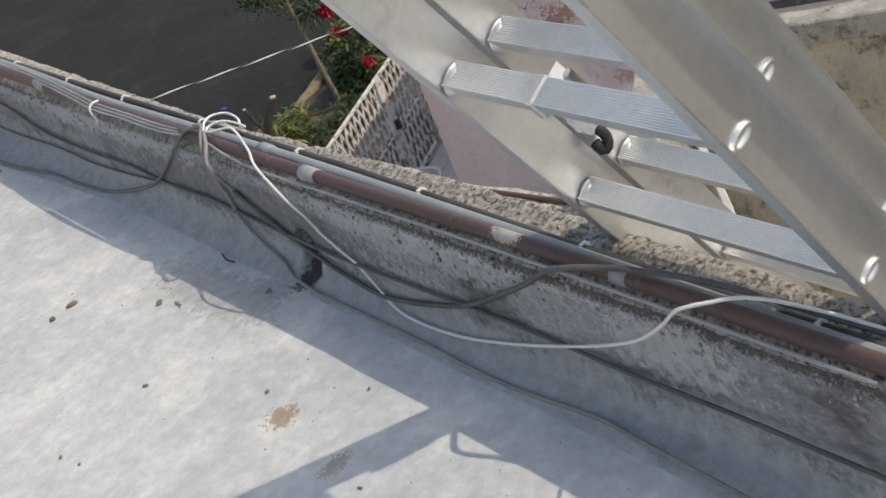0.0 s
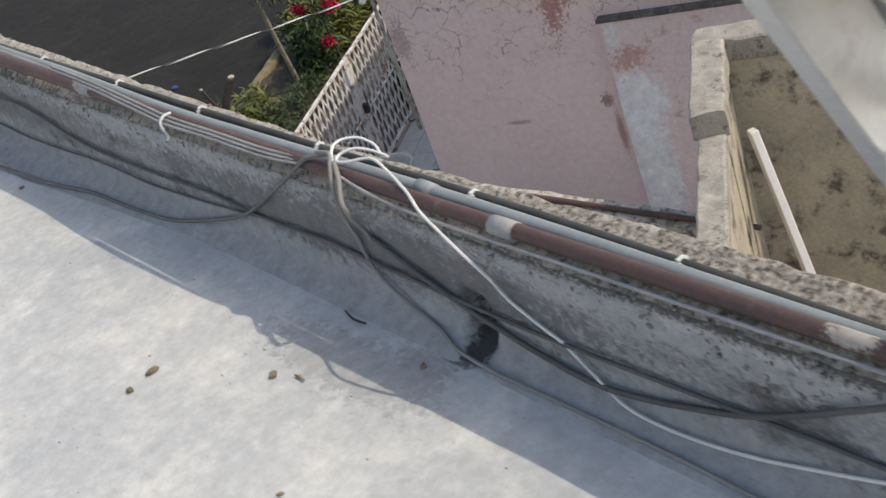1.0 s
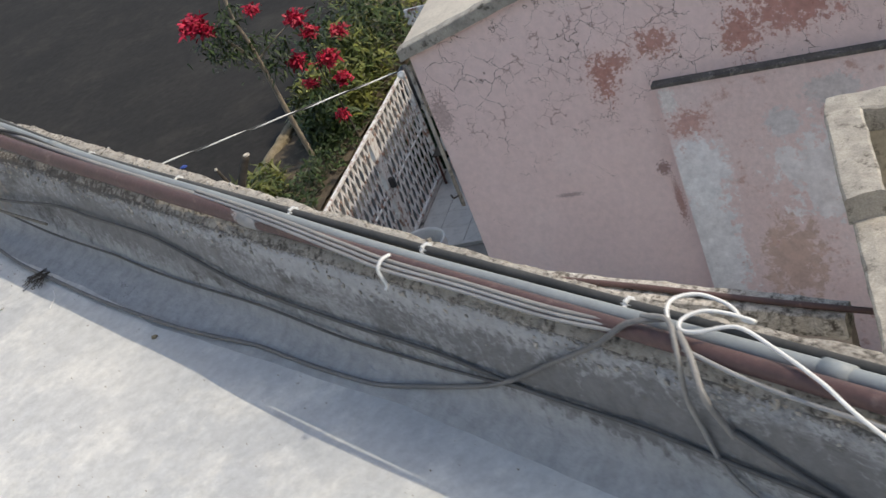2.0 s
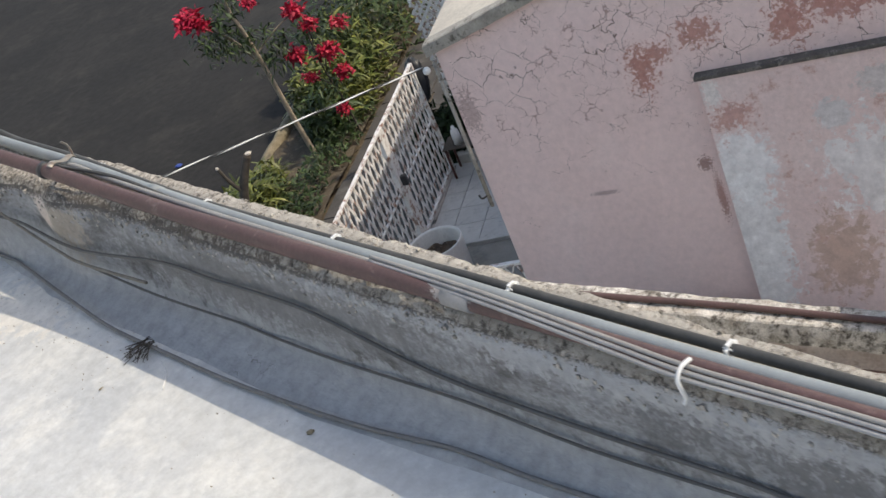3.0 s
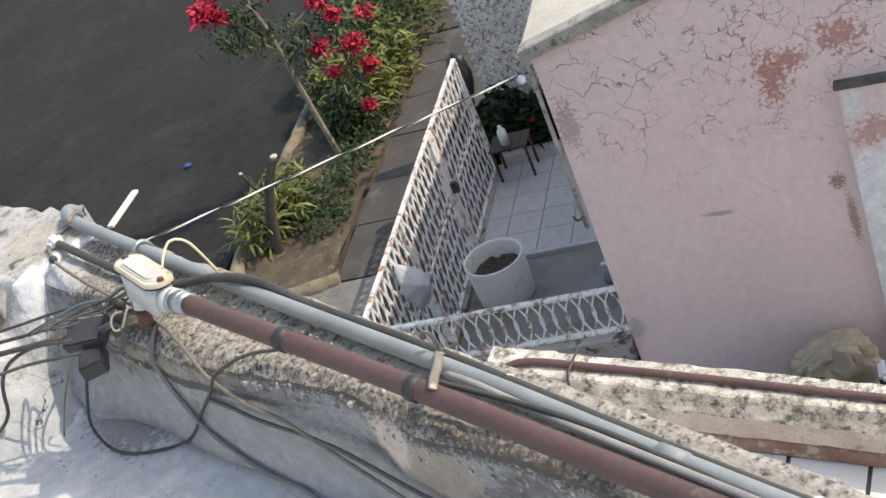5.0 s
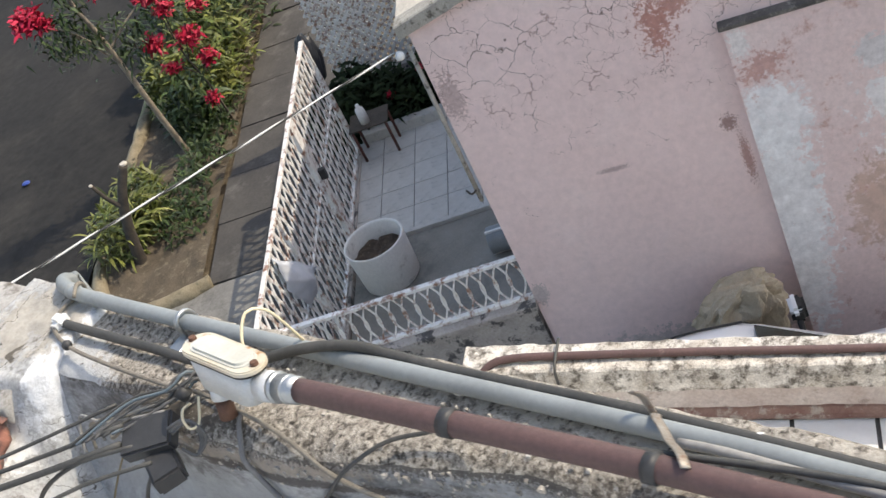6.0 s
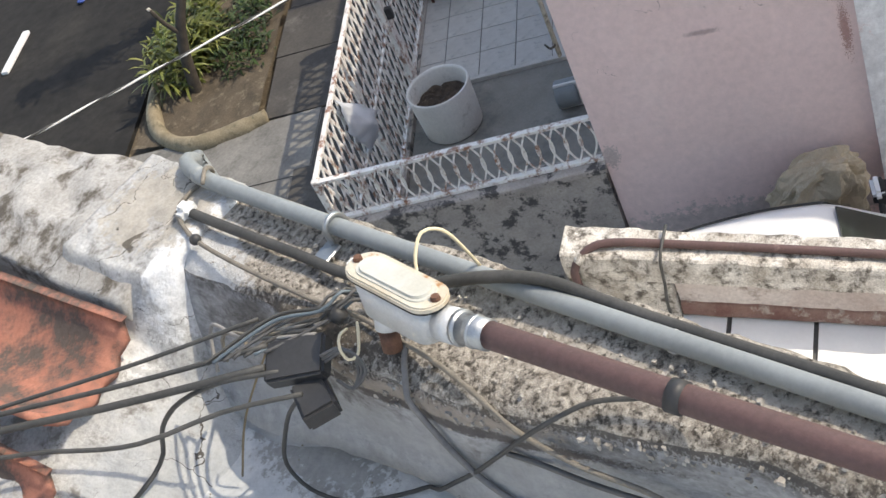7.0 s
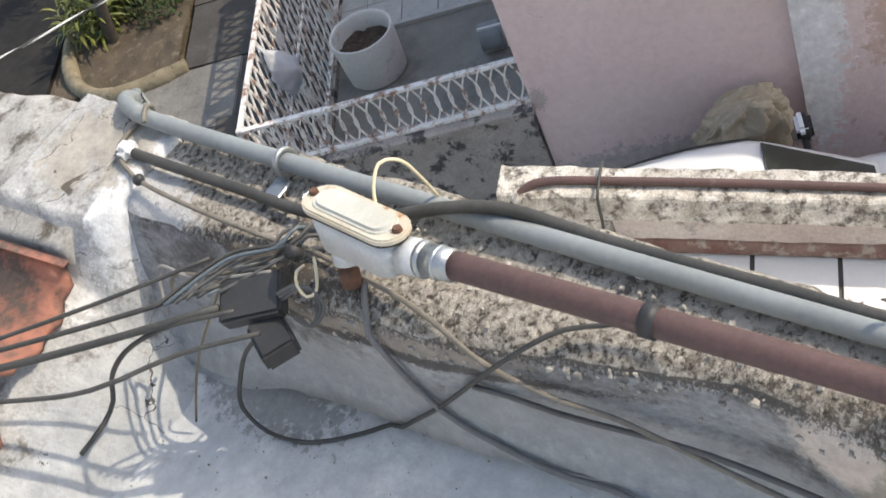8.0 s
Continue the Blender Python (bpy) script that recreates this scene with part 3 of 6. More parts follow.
tagged(lump("mortar_corner", lambda b: -0.75, lambda b: 0.150, 5.55, 5.97, corner_height, M_LIME, 150, 100, 0.55),
       "rough limewashed mortar corner sloping down to the roof floor", "mortar corner", kind="structure")
tagged(part("wall_roof_end", boxbm((-7.5, 7.9, -0.2), (0.0, 8.05, 2.6)), M_OWN), "plain plastered wall closing the roof", "wall", kind="structure")
tagged(part("wall_roof_side", boxbm((-7.6, -4.1, -0.2), (-7.45, 8.05, 2.6)), M_OWN), "plain plastered wall along the roof", "wall", kind="structure")
tagged(part("wall_roof_back", boxbm((-7.6, -4.15, -0.2), (0.0, -4.0, 1.1)), M_OWN), "plain plastered wall behind the roof", "wall", kind="structure")


# clay channel tiles beside the mortar
def clay_tile(at, turn, tilt=4):
    vs, fs = [], []
    N, L = 18, 10
    for s, rr in ((0, 0.105), (1, 0.091)):
        for j in range(L + 1):
            t = j / L
            w = 1.0 + 0.10 * (t - 0.5)
            for i in range(N + 1):
                a = math.pi * (1.06 + 0.88 * i / N)
                vs.append((math.cos(a) * rr * w, t * 0.42 + 0.006 * math.sin(i * 1.7 + at[0] * 9), math.sin(a) * rr * 0.75 * w + 0.07))
    m = (L + 1) * (N + 1)
    for j in range(L):
        for i in range(N):
            a = j * (N + 1) + i
            fs.append((a, a + 1, a + N + 2, a + N + 1))
            fs.append((m + a, m + a + N + 1, m + a + N + 2, m + a + 1))
    for i in range(N):
        for o in (0, L * (N + 1)):
            fs.append((o + i, m + o + i, m + o + i + 1, o + i + 1))
    for j in range(L):
        for o in (0, N):
            a = j * (N + 1) + o
            fs.append((a, a + N + 1, m + a + N + 1, m + a))
    ob = part("roof_tile", mesh_of("roof_tile", vs, fs, M_CLAY, True), M_CLAY)
    ob.matrix_basis = pose(*at, tilt, 0, turn)
    return tagged(ob, "weathered orange clay channel tile bedded in mortar", "roof tile", "clay roof tiles")


first_tile = clay_tile((-0.205, 5.77, 0.155), 6)
for p, tz in (((-0.43, 5.735, 0.10), 5), ((-0.64, 5.75, 0.10), 3), ((-0.245, 6.13, 0.19), 6), ((-0.46, 6.10, 0.14), 5), ((-0.67, 6.1, 0.14), 4), ((-0.29, 6.5, 0.22), 6), ((-0.50, 6.47, 0.17), 5)):
    copy_thing(first_tile, pose(*p, 4, 0, tz))

# ---- walls between the houses ----
# sloping boundary wall with the brown pipe
SD, SN = Vector((0.405, -0.914, 0)).normalized(), Vector((0.914, 0.405, 0)).normalized()
SO = Vector((1.52, 6.36, 0)) - SN * 0.06


def S(s, n_, z):
    """Along the boundary wall, across it (away from the roof), height over its sloping line."""
    return SO + SD * s + SN * n_ + Vector((0, 0, -1.565 - 0.19 * s + z))


def slab_on_S(name, s0, s1, n0, n1, z0, z1, material, parent, cuts=60, amp=0.006, seed=0.0):
    vs, fs = [], []
    for j in range(cuts + 1):
        s = s0 + (s1 - s0) * j / cuts
        ring = [(n0, z0), (n0, (z0 + z1) / 2), (n0 + 0.006, z1 - 0.006), (n0 + 0.014, z1), ((n0 + n1) / 2, z1), (n1 - 0.01, z1), (n1, z1 - 0.01), (n1, z0)]
        for a, b in ring:
            p = S(s, a, b)
            w = Vector((rough(p.x, p.y, p.z + seed, 14, amp), rough(p.x + 4, p.y, p.z, 14, amp), rough(p.x, p.y + 3, p.z, 14, amp)))
            vs.append(p + w)
    n = 8
    for j in range(cuts):
        for k in range(n):
            a, b = j * n + k, j * n + (k + 1) % n
            fs.append((a, b, b + n, a + n))
    fs.append(tuple(range(n))[::-1])
    fs.append(tuple(cuts * n + k for k in range(n)))
    return part(name, mesh_of(name, vs, fs, material, False), material, parent)


sw = thing("wall_boundary", S(0, 0, -4.4), "boundary wall with black mould on flaking white paint", "boundary wall", kind="structure")
slab_on_S("cap", -0.27, 2.45, -0.01, 0.13, -0.066, 0.034, M_MOULD, sw, 110, 0.006)
slab_on_S("plaster_band", 0.05, 2.45, 0.020, 0.12, -0.185, -0.068, M_BAND, sw, 60, 0.003, 4)
slab_on_S("painted_band", 0.05, 2.45, 0.010, 0.12, -0.243, -0.187, M_REDBAND, sw, 60, 0.003, 7)
slab_on_S("pier", -0.27, 0.045, -0.012, 0.125, -4.4, -0.068, M_MOULD, sw, 16, 0.008, 2)
slab_on_S("lower_wall", 0.05, 2.45, 0.03, 0.12, -4.4, -0.245, M_BAND, sw, 30, 0.003, 9)
pp = [S(-0.235, -0.03, -0.55), S(-0.235, -0.03, -0.10), S(-0.228, -0.015, -0.01), S(-0.18, 0.025, 0.036), S(-0.1, 0.045, 0.05)] + [S(s, 0.048 + 0.004 * math.sin(s * 5), 0.05) for s in (0.1, 0.5, 1.0, 1.6, 2.2, 2.7)]
wp = tube("water_pipe", pp, 0.014, M_BROWN, None, "rust-brown painted pipe lying along the boundary wall", "pipe", 10)
tube("coupling", [S(-0.222, -0.008, 0.005), S(-0.2, 0.010, 0.024)], 0.018, M_MOULD, wp)
crackw = tube("loose_wire", [S(0.02, -0.022, -0.30), S(0.022, -0.022, -0.16), S(0.036, -0.024, -0.06), S(0.045, -0.018, 0.045), S(0.05, 0.03, 0.068), S(0.05, 0.12, 0.06)], 0.005, M_BLACK, None, "thin black wire hanging over the boundary wall", "wire")
# ball float beside the pier
bm = bmesh.new()
bmesh.ops.create_uvsphere(bm, u_segments=20, v_segments=12, radius=0.05)
bm.transform(Matrix.Translation(S(-0.42, -0.02, -0.14)) @ Matrix.Diagonal((1, 1, 0.92, 1)))
ball = part("lamp_globe", bm, M_CREAM, None, "", True)
tagged(ball, "yellowed round globe on a short bracket at the wall end", "globe")
tube("bracket", [S(-0.40, -0.02, -0.14), S(-0.29, 0.0, -0.14)], 0.008, M_RUST, ball)
# white tiled ledge below the wall
ledge = thing("tiled_ledge", S(0.3, -0.3, -0.6), "sunlit ledge laid with glossy white tiles", "ledge", kind="structure")
lp = [S(-0.0, 0.028, 0), S(1.6, 0.028, 0), S(1.6, -0.75, 0), S(-0.0, -0.75, 0)]
part("bed", prism(lp, -2.45, [p.z - 0.266 for p in lp]), M_GROUT, ledge)
tile_me = None
for i in range(6):
    for j in range(3):
        c = S(0.118 + 0.262 * i - 0.06, -0.105 - 0.262 * j, 0)
        if tile_me is None:
            bm = boxbm((-0.126, -0.126, -0.006), (0.126, 0.126, 0.004), 0.002)
            tile_me = bpy.data.meshes.new("tile")
            bm.to_mesh(tile_me)
            bm.free()
            tile_me.materials.append(M_WHITETILE)
        o = new("tile", tile_me)
        o.parent = ledge
        o.matrix_parent_inverse = ledge.matrix_basis.inverted()
        o.matrix_basis = frame_m((c.x, c.y, c.z - 0.258), SD + Vector((0, 0, -0.19)))

# stepped enclosure wall with a concrete coping
TD, TN = Vector((0.775, 0.632, 0)).normalized(), Vector((-0.632, 0.775, 0)).normalized()
TO = Vector((1.737, 3.29, 0))


def wall_run(name, a, b, thick, z0, z1, material, parent, amp=0.006, cuts=40, over=0.0):
    """A rough wall or coping from a to b, thickness to both sides."""
    a, b = Vector(a), Vector(b)
    d = (b - a).normalized()
    s = Vector((-d.y, d.x, 0))
    h = thick / 2
    vs, fs = [], []
    for j in range(cuts + 1):
        p = a + (b - a) * j / cuts
        for o, z in ((-h, z0), (-h, (z0 + z1) / 2), (-h, z1 - 0.008), (-h + 0.01, z1), (0, z1 + 0.003), (h - 0.01, z1), (h, z1 - 0.008), (h, (z0 + z1) / 2), (h, z0)):
            q = p + s * o + Vector((0, 0, z))
            vs.append(q + Vector((rough(q.x, q.y, q.z, 11, amp), rough(q.x + 7, q.y, q.z, 11, amp), rough(q.x, q.y, q.z + 5, 11, amp))))
    n = 9
    for j in range(cuts):
        for k in range(n):
            e, f = j * n + k, j * n + (k + 1) % n
            fs.append((e, f, f + n, e + n))
    fs.append(tuple(range(n))[::-1])
    fs.append(tuple(cuts * n + k for k in range(n)))
    return part(name, mesh_of(name, vs, fs, material, False), material, parent)


tw = thing("wall_enclosure", (2.3, 3.8, -4.2), "stepped cream enclosure wall with a mossy concrete coping", "wall", kind="structure")
pA, pB, pC = TO - TD * 1.85, TO + TD * 0.84, TO + TD * 1.47
wall_run("lower_coping", pA, pB, 0.115, -1.47, -1.39, M_COPE, tw, 0.007, 60)
wall_run("lower_wall", pA, pB, 0.10, -4.2, -1.472, M_CREAM, tw, 0.002, 30)
wall_run("upper_coping", pB - TD * 0.03, pC, 0.145, -1.40, -1.29, M_COPE, tw, 0.007, 24)
wall_run("upper_wall", pB, pC - TD * 0.02, 0.11, -4.2, -1.402, M_CREAM, tw, 0.002, 16)
wd = Vector((0.49, -0.872, 0)).normalized()
pD = pC + wd * 2.6
wall_run("far_coping", pC - wd * 0.06 + TD * 0.05, pD + TD * 0.05, 0.145, -1.40, -1.288, M_COPE, tw, 0.007, 50)
wall_run("far_wall", pC + TD * 0.05, pD + TD * 0.05, 0.11, -4.2, -1.402, M_CREAM, tw, 0.002, 30)
tagged(part("floor_enclosure", prism([pA, pC, pD, pD - TD * 3.3], -4.25, -4.05), M_PCEM), "cement floor of the enclosure", "floor", kind="structure")
pl = thing("leaning_plank", (2.1, 3.2, -4.05), "white painted plank leaning in the enclosure", "plank")
part("plank", boxbm((-0.018, -0.045, 0), (0.018, 0.045, 2.6), 0.004, frame_m((2.44, 3.10, -4.05), (0.9, -0.6, 0.1), Vector((0.16, 0.9, 2.45)))), M_MARK, pl)

# ---- pink house ----
house = thing("house", H(0, -2, GZ), "single-storey house with a faded pink wall and a porch", "house")


def wallpoint(s, n_, z):
    return HC + HW * s + HN * n_ + Vector((0, 0, z))


def top_of(s):
    return -2.33 + 0.27 * s


bm = bmesh.new()
back = [(0, GZ - 0.1), (5.2, GZ - 0.1), (5.2, top_of(5.2)), (0, top_of(0))]
fr = [bm.verts.new(wallpoint(s, 0, z)) for s, z in back]
bk = [bm.verts.new(wallpoint(s, -0.16, z)) for s, z in back]
bm.faces.new(fr)
bm.faces.new(bk[::-1])
for i in range(4):
    j = (i + 1) % 4
    bm.faces.new((fr[i], bk[i], bk[j], fr[j]))
bmesh.ops.recalc_face_normals(bm, faces=bm.faces[:])
q = lambda s, z: tuple(wallpoint(s, 0, z))
add_patches(M_PINK, [(q(1.47, -2.82), (0.09, 0.09, 0.16), 3.6, (0.44, 0.20, 0.16)), (q(1.60, -2.72), (0.10, 0.10, 0.07), 3.4, (0.46, 0.23, 0.19)),
              (q(1.92, -2.62), (0.12, 0.12, 0.10), 3.6, (0.46, 0.23, 0.19)), (q(2.55, -2.66), (0.12, 0.12, 0.17), 3.4, (0.46, 0.22, 0.18)),
              (q(2.95, -2.55), (0.28, 0.28, 0.15), 3.2, (0.46, 0.22, 0.185)), (q(1.72, -3.68), (0.05, 0.05, 0.06), 2.4, (0.33, 0.2, 0.18)),
              (q(1.77, -4.0), (0.03, 0.03, 0.18), 2.6, (0.42, 0.24, 0.21)), (q(0.08, -2.9), (0.07, 0.07, 0.16), 2.6, (0.48, 0.36, 0.34)),
              (q(0.9, -3.8), (0.10, 0.10, 0.02), 2.2, (0.42, 0.31, 0.30)), (q(0.9, -5.5), (1.1, 1.1, 0.16), 2.2, (0.52, 0.45, 0.425)),
              (q(0.05, -4.72), (0.06, 0.06, 0.1), 2.0, (0.5, 0.42, 0.40))])
part("side_wall", bm, M_PINK, house, "faded pink paint, cracked and peeling to red")
# proud lower panel with its dirty ledge
bm = bmesh.new()
pb = [(1.85, GZ - 0.1), (5.2, GZ - 0.1), (5.2, -2.93), (1.85, -2.965)]
fr = [bm.verts.new(wallpoint(s, 0.07, z)) for s, z in pb]
bk = [bm.verts.new(wallpoint(s, 0.002, z)) for s, z in pb]
bm.faces.new(fr)
for i in range(4):
    j = (i + 1) % 4
    bm.faces.new((fr[i], bk[i], bk[j], fr[j]))
bmesh.ops.recalc_face_normals(bm, faces=bm.faces[:])
q7 = lambda s, z: tuple(wallpoint(s, 0.07, z))
add_patches(M_PATCHY, [(q7(2.0, -3.72), (0.24, 0.24, 0.30), 1.3, (0.80, 0.80, 0.81)), (q7(1.98, -4.4), (0.20, 0.20, 0.7), 1.9, (0.78, 0.78, 0.785)), (q7(1.93, -5.1), (0.16, 0.16, 0.5), 1.8, (0.76, 0.75, 0.75)),
                (q7(2.02, -3.28), (0.14, 0.14, 0.10), 3.4, (0.56, 0.33, 0.29)), (q7(2.9, -3.9), (0.3, 0.3, 0.35), 3.0, (0.76, 0.74, 0.74)), (q7(1.92, -3.08), (0.06, 0.06, 0.12), 2.0, (0.74, 0.70, 0.68)),
                (q7(2.7, -3.4), (0.12, 0.12, 0.12), 1.2, (0.62, 0.60, 0.60)), (q7(3.1, -3.2), (0.2, 0.2, 0.12), 1.4, (0.6, 0.56, 0.55)),
                (q7(2.55, -4.6), (0.22, 0.22, 0.35), 2.4, (0.56, 0.40, 0.33))])
part("side_panel", bm, M_PATCHY, house, "patched paint, pink over bare white")
bm = boxbm((1.83, -0.002, -0.035), (5.2, 0.085, 0.0), 0.006)
lm = Matrix((HW, HN, Vector((0, 0, 1)))).transposed().to_4x4()
lm.translation = HC + Vector((0, 0, -2.925))
bm.transform(lm)
part("ledge", bm, M_LEDGE, house, "ledge black with grime")
# roof and its edge
e0, e1 = wallpoint(-0.05, 0.03, 0), wallpoint(5.25, 0.03, 0)
f0, f1 = e0 + HU * 7, e1 + HU * 7
bm = prism([e0, e1, f1, f0], -3.0, [top_of(-0.05) + 0.075, top_of(5.25) + 0.075, top_of(5.25) + 0.075, top_of(-0.05) + 0.075])
for v in bm.verts:
    if v.co.z < -2.9:
        s = (v.co - HC).dot(HW)
        v.co.z = top_of(min(s, 5.25)) + 0.004
part("roof", bm, M_ROOFP, house)
wr = wall_run("roof_edge", e0 + HU * 0.03, e1 + HU * 0.03, 0.13, 0, 0.10, M_COPE, house, 0.006, 60)
for v in wr.data.vertices:
    v.co.z += top_of((v.co - HC).dot(HW)) - 0.01
part("front_wall", prism([H(0.02, -0.17, 0), H(6.6, -0.17, 0), H(6.6, -0.02, 0), H(0.02, -0.02, 0)], GZ, -2.4), M_PINK, house)
part("far_wall", prism([H(6.5, -5.2, 0), H(6.65, -5.2, 0), H(6.65, -0.0, 0), H(6.5, -0.0, 0)], GZ, -1.2), M_PINK, house)
# corner downpipe and insulator
tube("downpipe", [H(-0.01, 0.035, -2.42), H(-0.01, 0.035, -3.75)], 0.016, M_COPE, house)
tube("bracket", [H(-0.06, 0.03, -3.62), H(-0.09, 0.06, -3.62), H(-0.03, 0.10, -3.62)], 0.008, M_DBARK, house)
bm = bmesh.new()
bmesh.ops.create_uvsphere(bm, u_segments=14, v_segments=8, radius=0.032)
bm.transform(Matrix.Translation(H(-0.05, 0.10, -2.46)))
part("insulator", bm, M_CLIP, house, "white porcelain wire insulator", True)

# porch
porch = thing("floor_porch", H(1, 1, FZ), "porch floor of dark cement and pale tiles", "porch floor", kind="structure")
part("cement_floor", prism([H(0.03, -0.02, 0), H(2.84, -0.02, 0), H(2.84, 2.06, 0), H(0.03, 2.06, 0)], GZ - 0.1, FZ - 0.03), M_PCEM, porch)
part("tile_bed", prism([H(2.84, -0.02, 0), H(5.0, -0.02, 0), H(5.0, 2.06, 0), H(2.84, 2.06, 0)], GZ - 0.1, FZ - 0.005), M_GROUT, porch)
bm = boxbm((-0.179, -0.179, -0.005), (0.179, 0.179, 0.006), 0.003)
ft_me = bpy.data.meshes.new("floor_tile")
bm.to_mesh(ft_me)
bm.free()
ft_me.materials.append(M_TILE)
hm = Matrix((HU, HV, Vector((0, 0, 1)))).transposed().to_4x4()
for i in range(5):
    for j in range(6):
        c = H(2.84 + 0.183 + 0.365 * i, 0.185 + 0.365 * j - 0.02, FZ)
        if 0.185 + 0.365 * j > 2.05:
            continue
        o = new("floor_tile", ft_me)
        o.parent = porch
        o.matrix_parent_inverse = porch.matrix_basis.inverted()
        m = hm.copy()
        m.translation = c
        o.matrix_basis = m
part("step_edge", prism([H(2.78, 0.0, 0), H(2.838, 0.0, 0), H(2.838, 2.06, 0), H(2.78, 2.06, 0)], FZ - 0.05, FZ + 0.012, 0.004), M_TILE, porch)
part("tile_kerb", prism([H(4.62, 0.0, 0), H(4.74, 0.0, 0), H(4.74, 2.05, 0), H(4.62, 2.05, 0)], FZ, FZ + 0.12, 0.006), M_TILE, porch)
# low base wall under the railing and its slab edge
base = thing("wall_porch_base", H(0, 1, GZ), "low porch base wall with flaking grey plaster", "wall", kind="structure")
wall_run("base_wall", H(0.03, 0.02, 0), H(0.03, 2.12, 0), 0.13, GZ - 0.1, -4.81, M_PEELG, base, 0.004, 40)
wall_run("slab_edge", H(0.03, 0.0, 0), H(0.03, 2.17, 0), 0.19, -4.81, -4.755, M_PEELG, base, 0.004, 40)
part("street_base", prism([H(0.1, 2.07, 0), H(4.6, 2.07, 0), H(4.6, 2.16, 0), H(0.1, 2.16, 0)], GZ - 0.1, FZ + 0.02), M_PEELG, base)


def wavy_bar(name, parent, at, z0, z1, amp, period, phase, along, w=0.011):
    """A flat iron bar that waves from side to side as it rises."""
    n = max(6, int((z1 - z0) / 0.028))
    vs, fs = [], []
    nrm = Vector((-along.y, along.x, 0))
    for i in range(n + 1):
        z = z0 + (z1 - z0) * i / n
        o = amp * math.sin(2 * math.pi * (z - z0) / period + phase)
        c = Vector(at) + along * o
        c.z = z
        for a, b in ((-w, -0.004), (w, -0.004), (w, 0.004), (-w, 0.004)):
            vs.append(c + along * a + nrm * b)
    for i in range(n):
        for k in range(4):
            a, b = 4 * i + k, 4 * i + (k + 1) % 4
            fs.append((a, b, b + 4, a + 4))
    return part(name, mesh_of(name, vs, fs, M_IRONW), M_IRONW, parent)


def rail(name, parent, a, b, t=0.018, h=0.018):
    a, b = Vector(a), Vector(b)
    x = b - a
    return part(name, boxbm((0, -t, -h), (x.length, t, h), 0.003, frame_m(a, x)), M_IRONW, parent)


railing = thing("porch_railing", H(0.02, 1, -4.75), "low rusty white wrought-iron railing of linked ovals", "railing")
rail("top_rail", railing, H(0.03, 0.0, -4.352), H(0.03, 2.13, -4.352), 0.024, 0.014)
rail("bottom_rail", railing, H(0.03, 0.0, -4.735), H(0.03, 2.13, -4.735), 0.022, 0.016)
for i in range(20):
    vv = 0.07 + 0.104 * i
    for ph in (0, math.pi):
        wavy_bar("bar", railing, H(0.03 + (0.005 if ph else -0.005), vv, 0), -4.72, -4.362, 0.060, 0.716, ph, HV, 0.0075)
for vv in (0.015, 1.62, 2.12):
    rail("post", railing, H(0.03, vv, -4.74), H(0.03, vv, -4.34), 0.014, 0.014)

grille = thing("street_grille", H(2.3, 2.11, FZ), "tall rusting white wrought-iron grille along the pavement", "grille")
rail("top_rail", grille, H(0.03, 2.11, -4.345), H(4.55, 2.11, -4.345), 0.02, 0.016)
rail("bottom_rail", grille, H(0.03, 2.11, FZ + 0.06), H(4.55, 2.11, FZ + 0.06), 0.02, 0.016)
rail("middle_rail", grille, H(0.03, 2.11, -5.08), H(4.55, 2.11, -5.08), 0.012, 0.01)
nb = 64
for i in range(nb):
    uu = 0.08 + 4.42 * i / (nb - 1)
    wavy_bar("bar", grille, H(uu, 2.11, 0), FZ + 0.07, -4.355, 0.030, 0.36, 0 if i % 2 else math.pi, HU, 0.019)
for uu, ww in ((0.03, 0.02), (1.55, 0.016), (3.02, 0.085), (4.55, 0.02)):
    c = H(uu, 2.11, 0)
    part("post", boxbm((-ww, -0.026, FZ + 0.02), (ww, 0.026, -4.33), 0.003, Matrix.Translation((c.x, c.y, 0)) @ hm), M_IRONW, grille)
part("lock", boxbm((-0.03, -0.05, -0.06), (0.03, 0.05, 0.06), 0.006, Matrix.Translation(H(3.02, 2.07, -4.98)) @ hm), M_BOXBLK, grille, "black gate lock")

# planter
pot = thing("planter", H(2.22, 1.66, FZ - 0.03), "large round white cement planter filled with dry soil", "planter")
vs, fs = [], []
prof = [(0.0, 0.0), (0.262, 0.0), (0.278, 0.02), (0.292, 0.26), (0.300, 0.475), (0.296, 0.486), (0.282, 0.485), (0.274, 0.46), (0.268, 0.22)]
N = 48
pc = H(2.22, 1.66, FZ - 0.03)
for k, (r, z) in enumerate(prof):
    for i in range(N):
        a = 2 * math.pi * i / N
        w = 1 + rough(math.cos(a), math.sin(a), z, 2.5, 0.012)
        vs.append((pc.x + r * w * math.cos(a), pc.y + r * w * math.sin(a), pc.z + z))
for k in range(len(prof) - 1):
    for i in range(N):
        j = (i + 1) % N
        fs.append((k * N + i, k * N + j, (k + 1) * N + j, (k + 1) * N + i))
part("pot", mesh_of("pot", vs, fs, M_POT, True), M_POT, pot)
vs, fs = [tuple(pc + Vector((0, 0, 0.31)))], []
for k in range(1, 9):
    for i in range(N):
        a, r = 2 * math.pi * i / N, 0.272 * k / 8
        x, y = pc.x + r * math.cos(a), pc.y + r * math.sin(a)
        vs.append((x, y, pc.z + 0.30 + rough(x, y, 0, 9, 0.045)))
for i in range(N):
    fs.append((0, 1 + i, 1 + (i + 1) % N))
    for k in range(7):
        a = 1 + k * N
        fs.append((a + i, a + N + i, a + N + (i + 1) % N, a + (i + 1) % N))
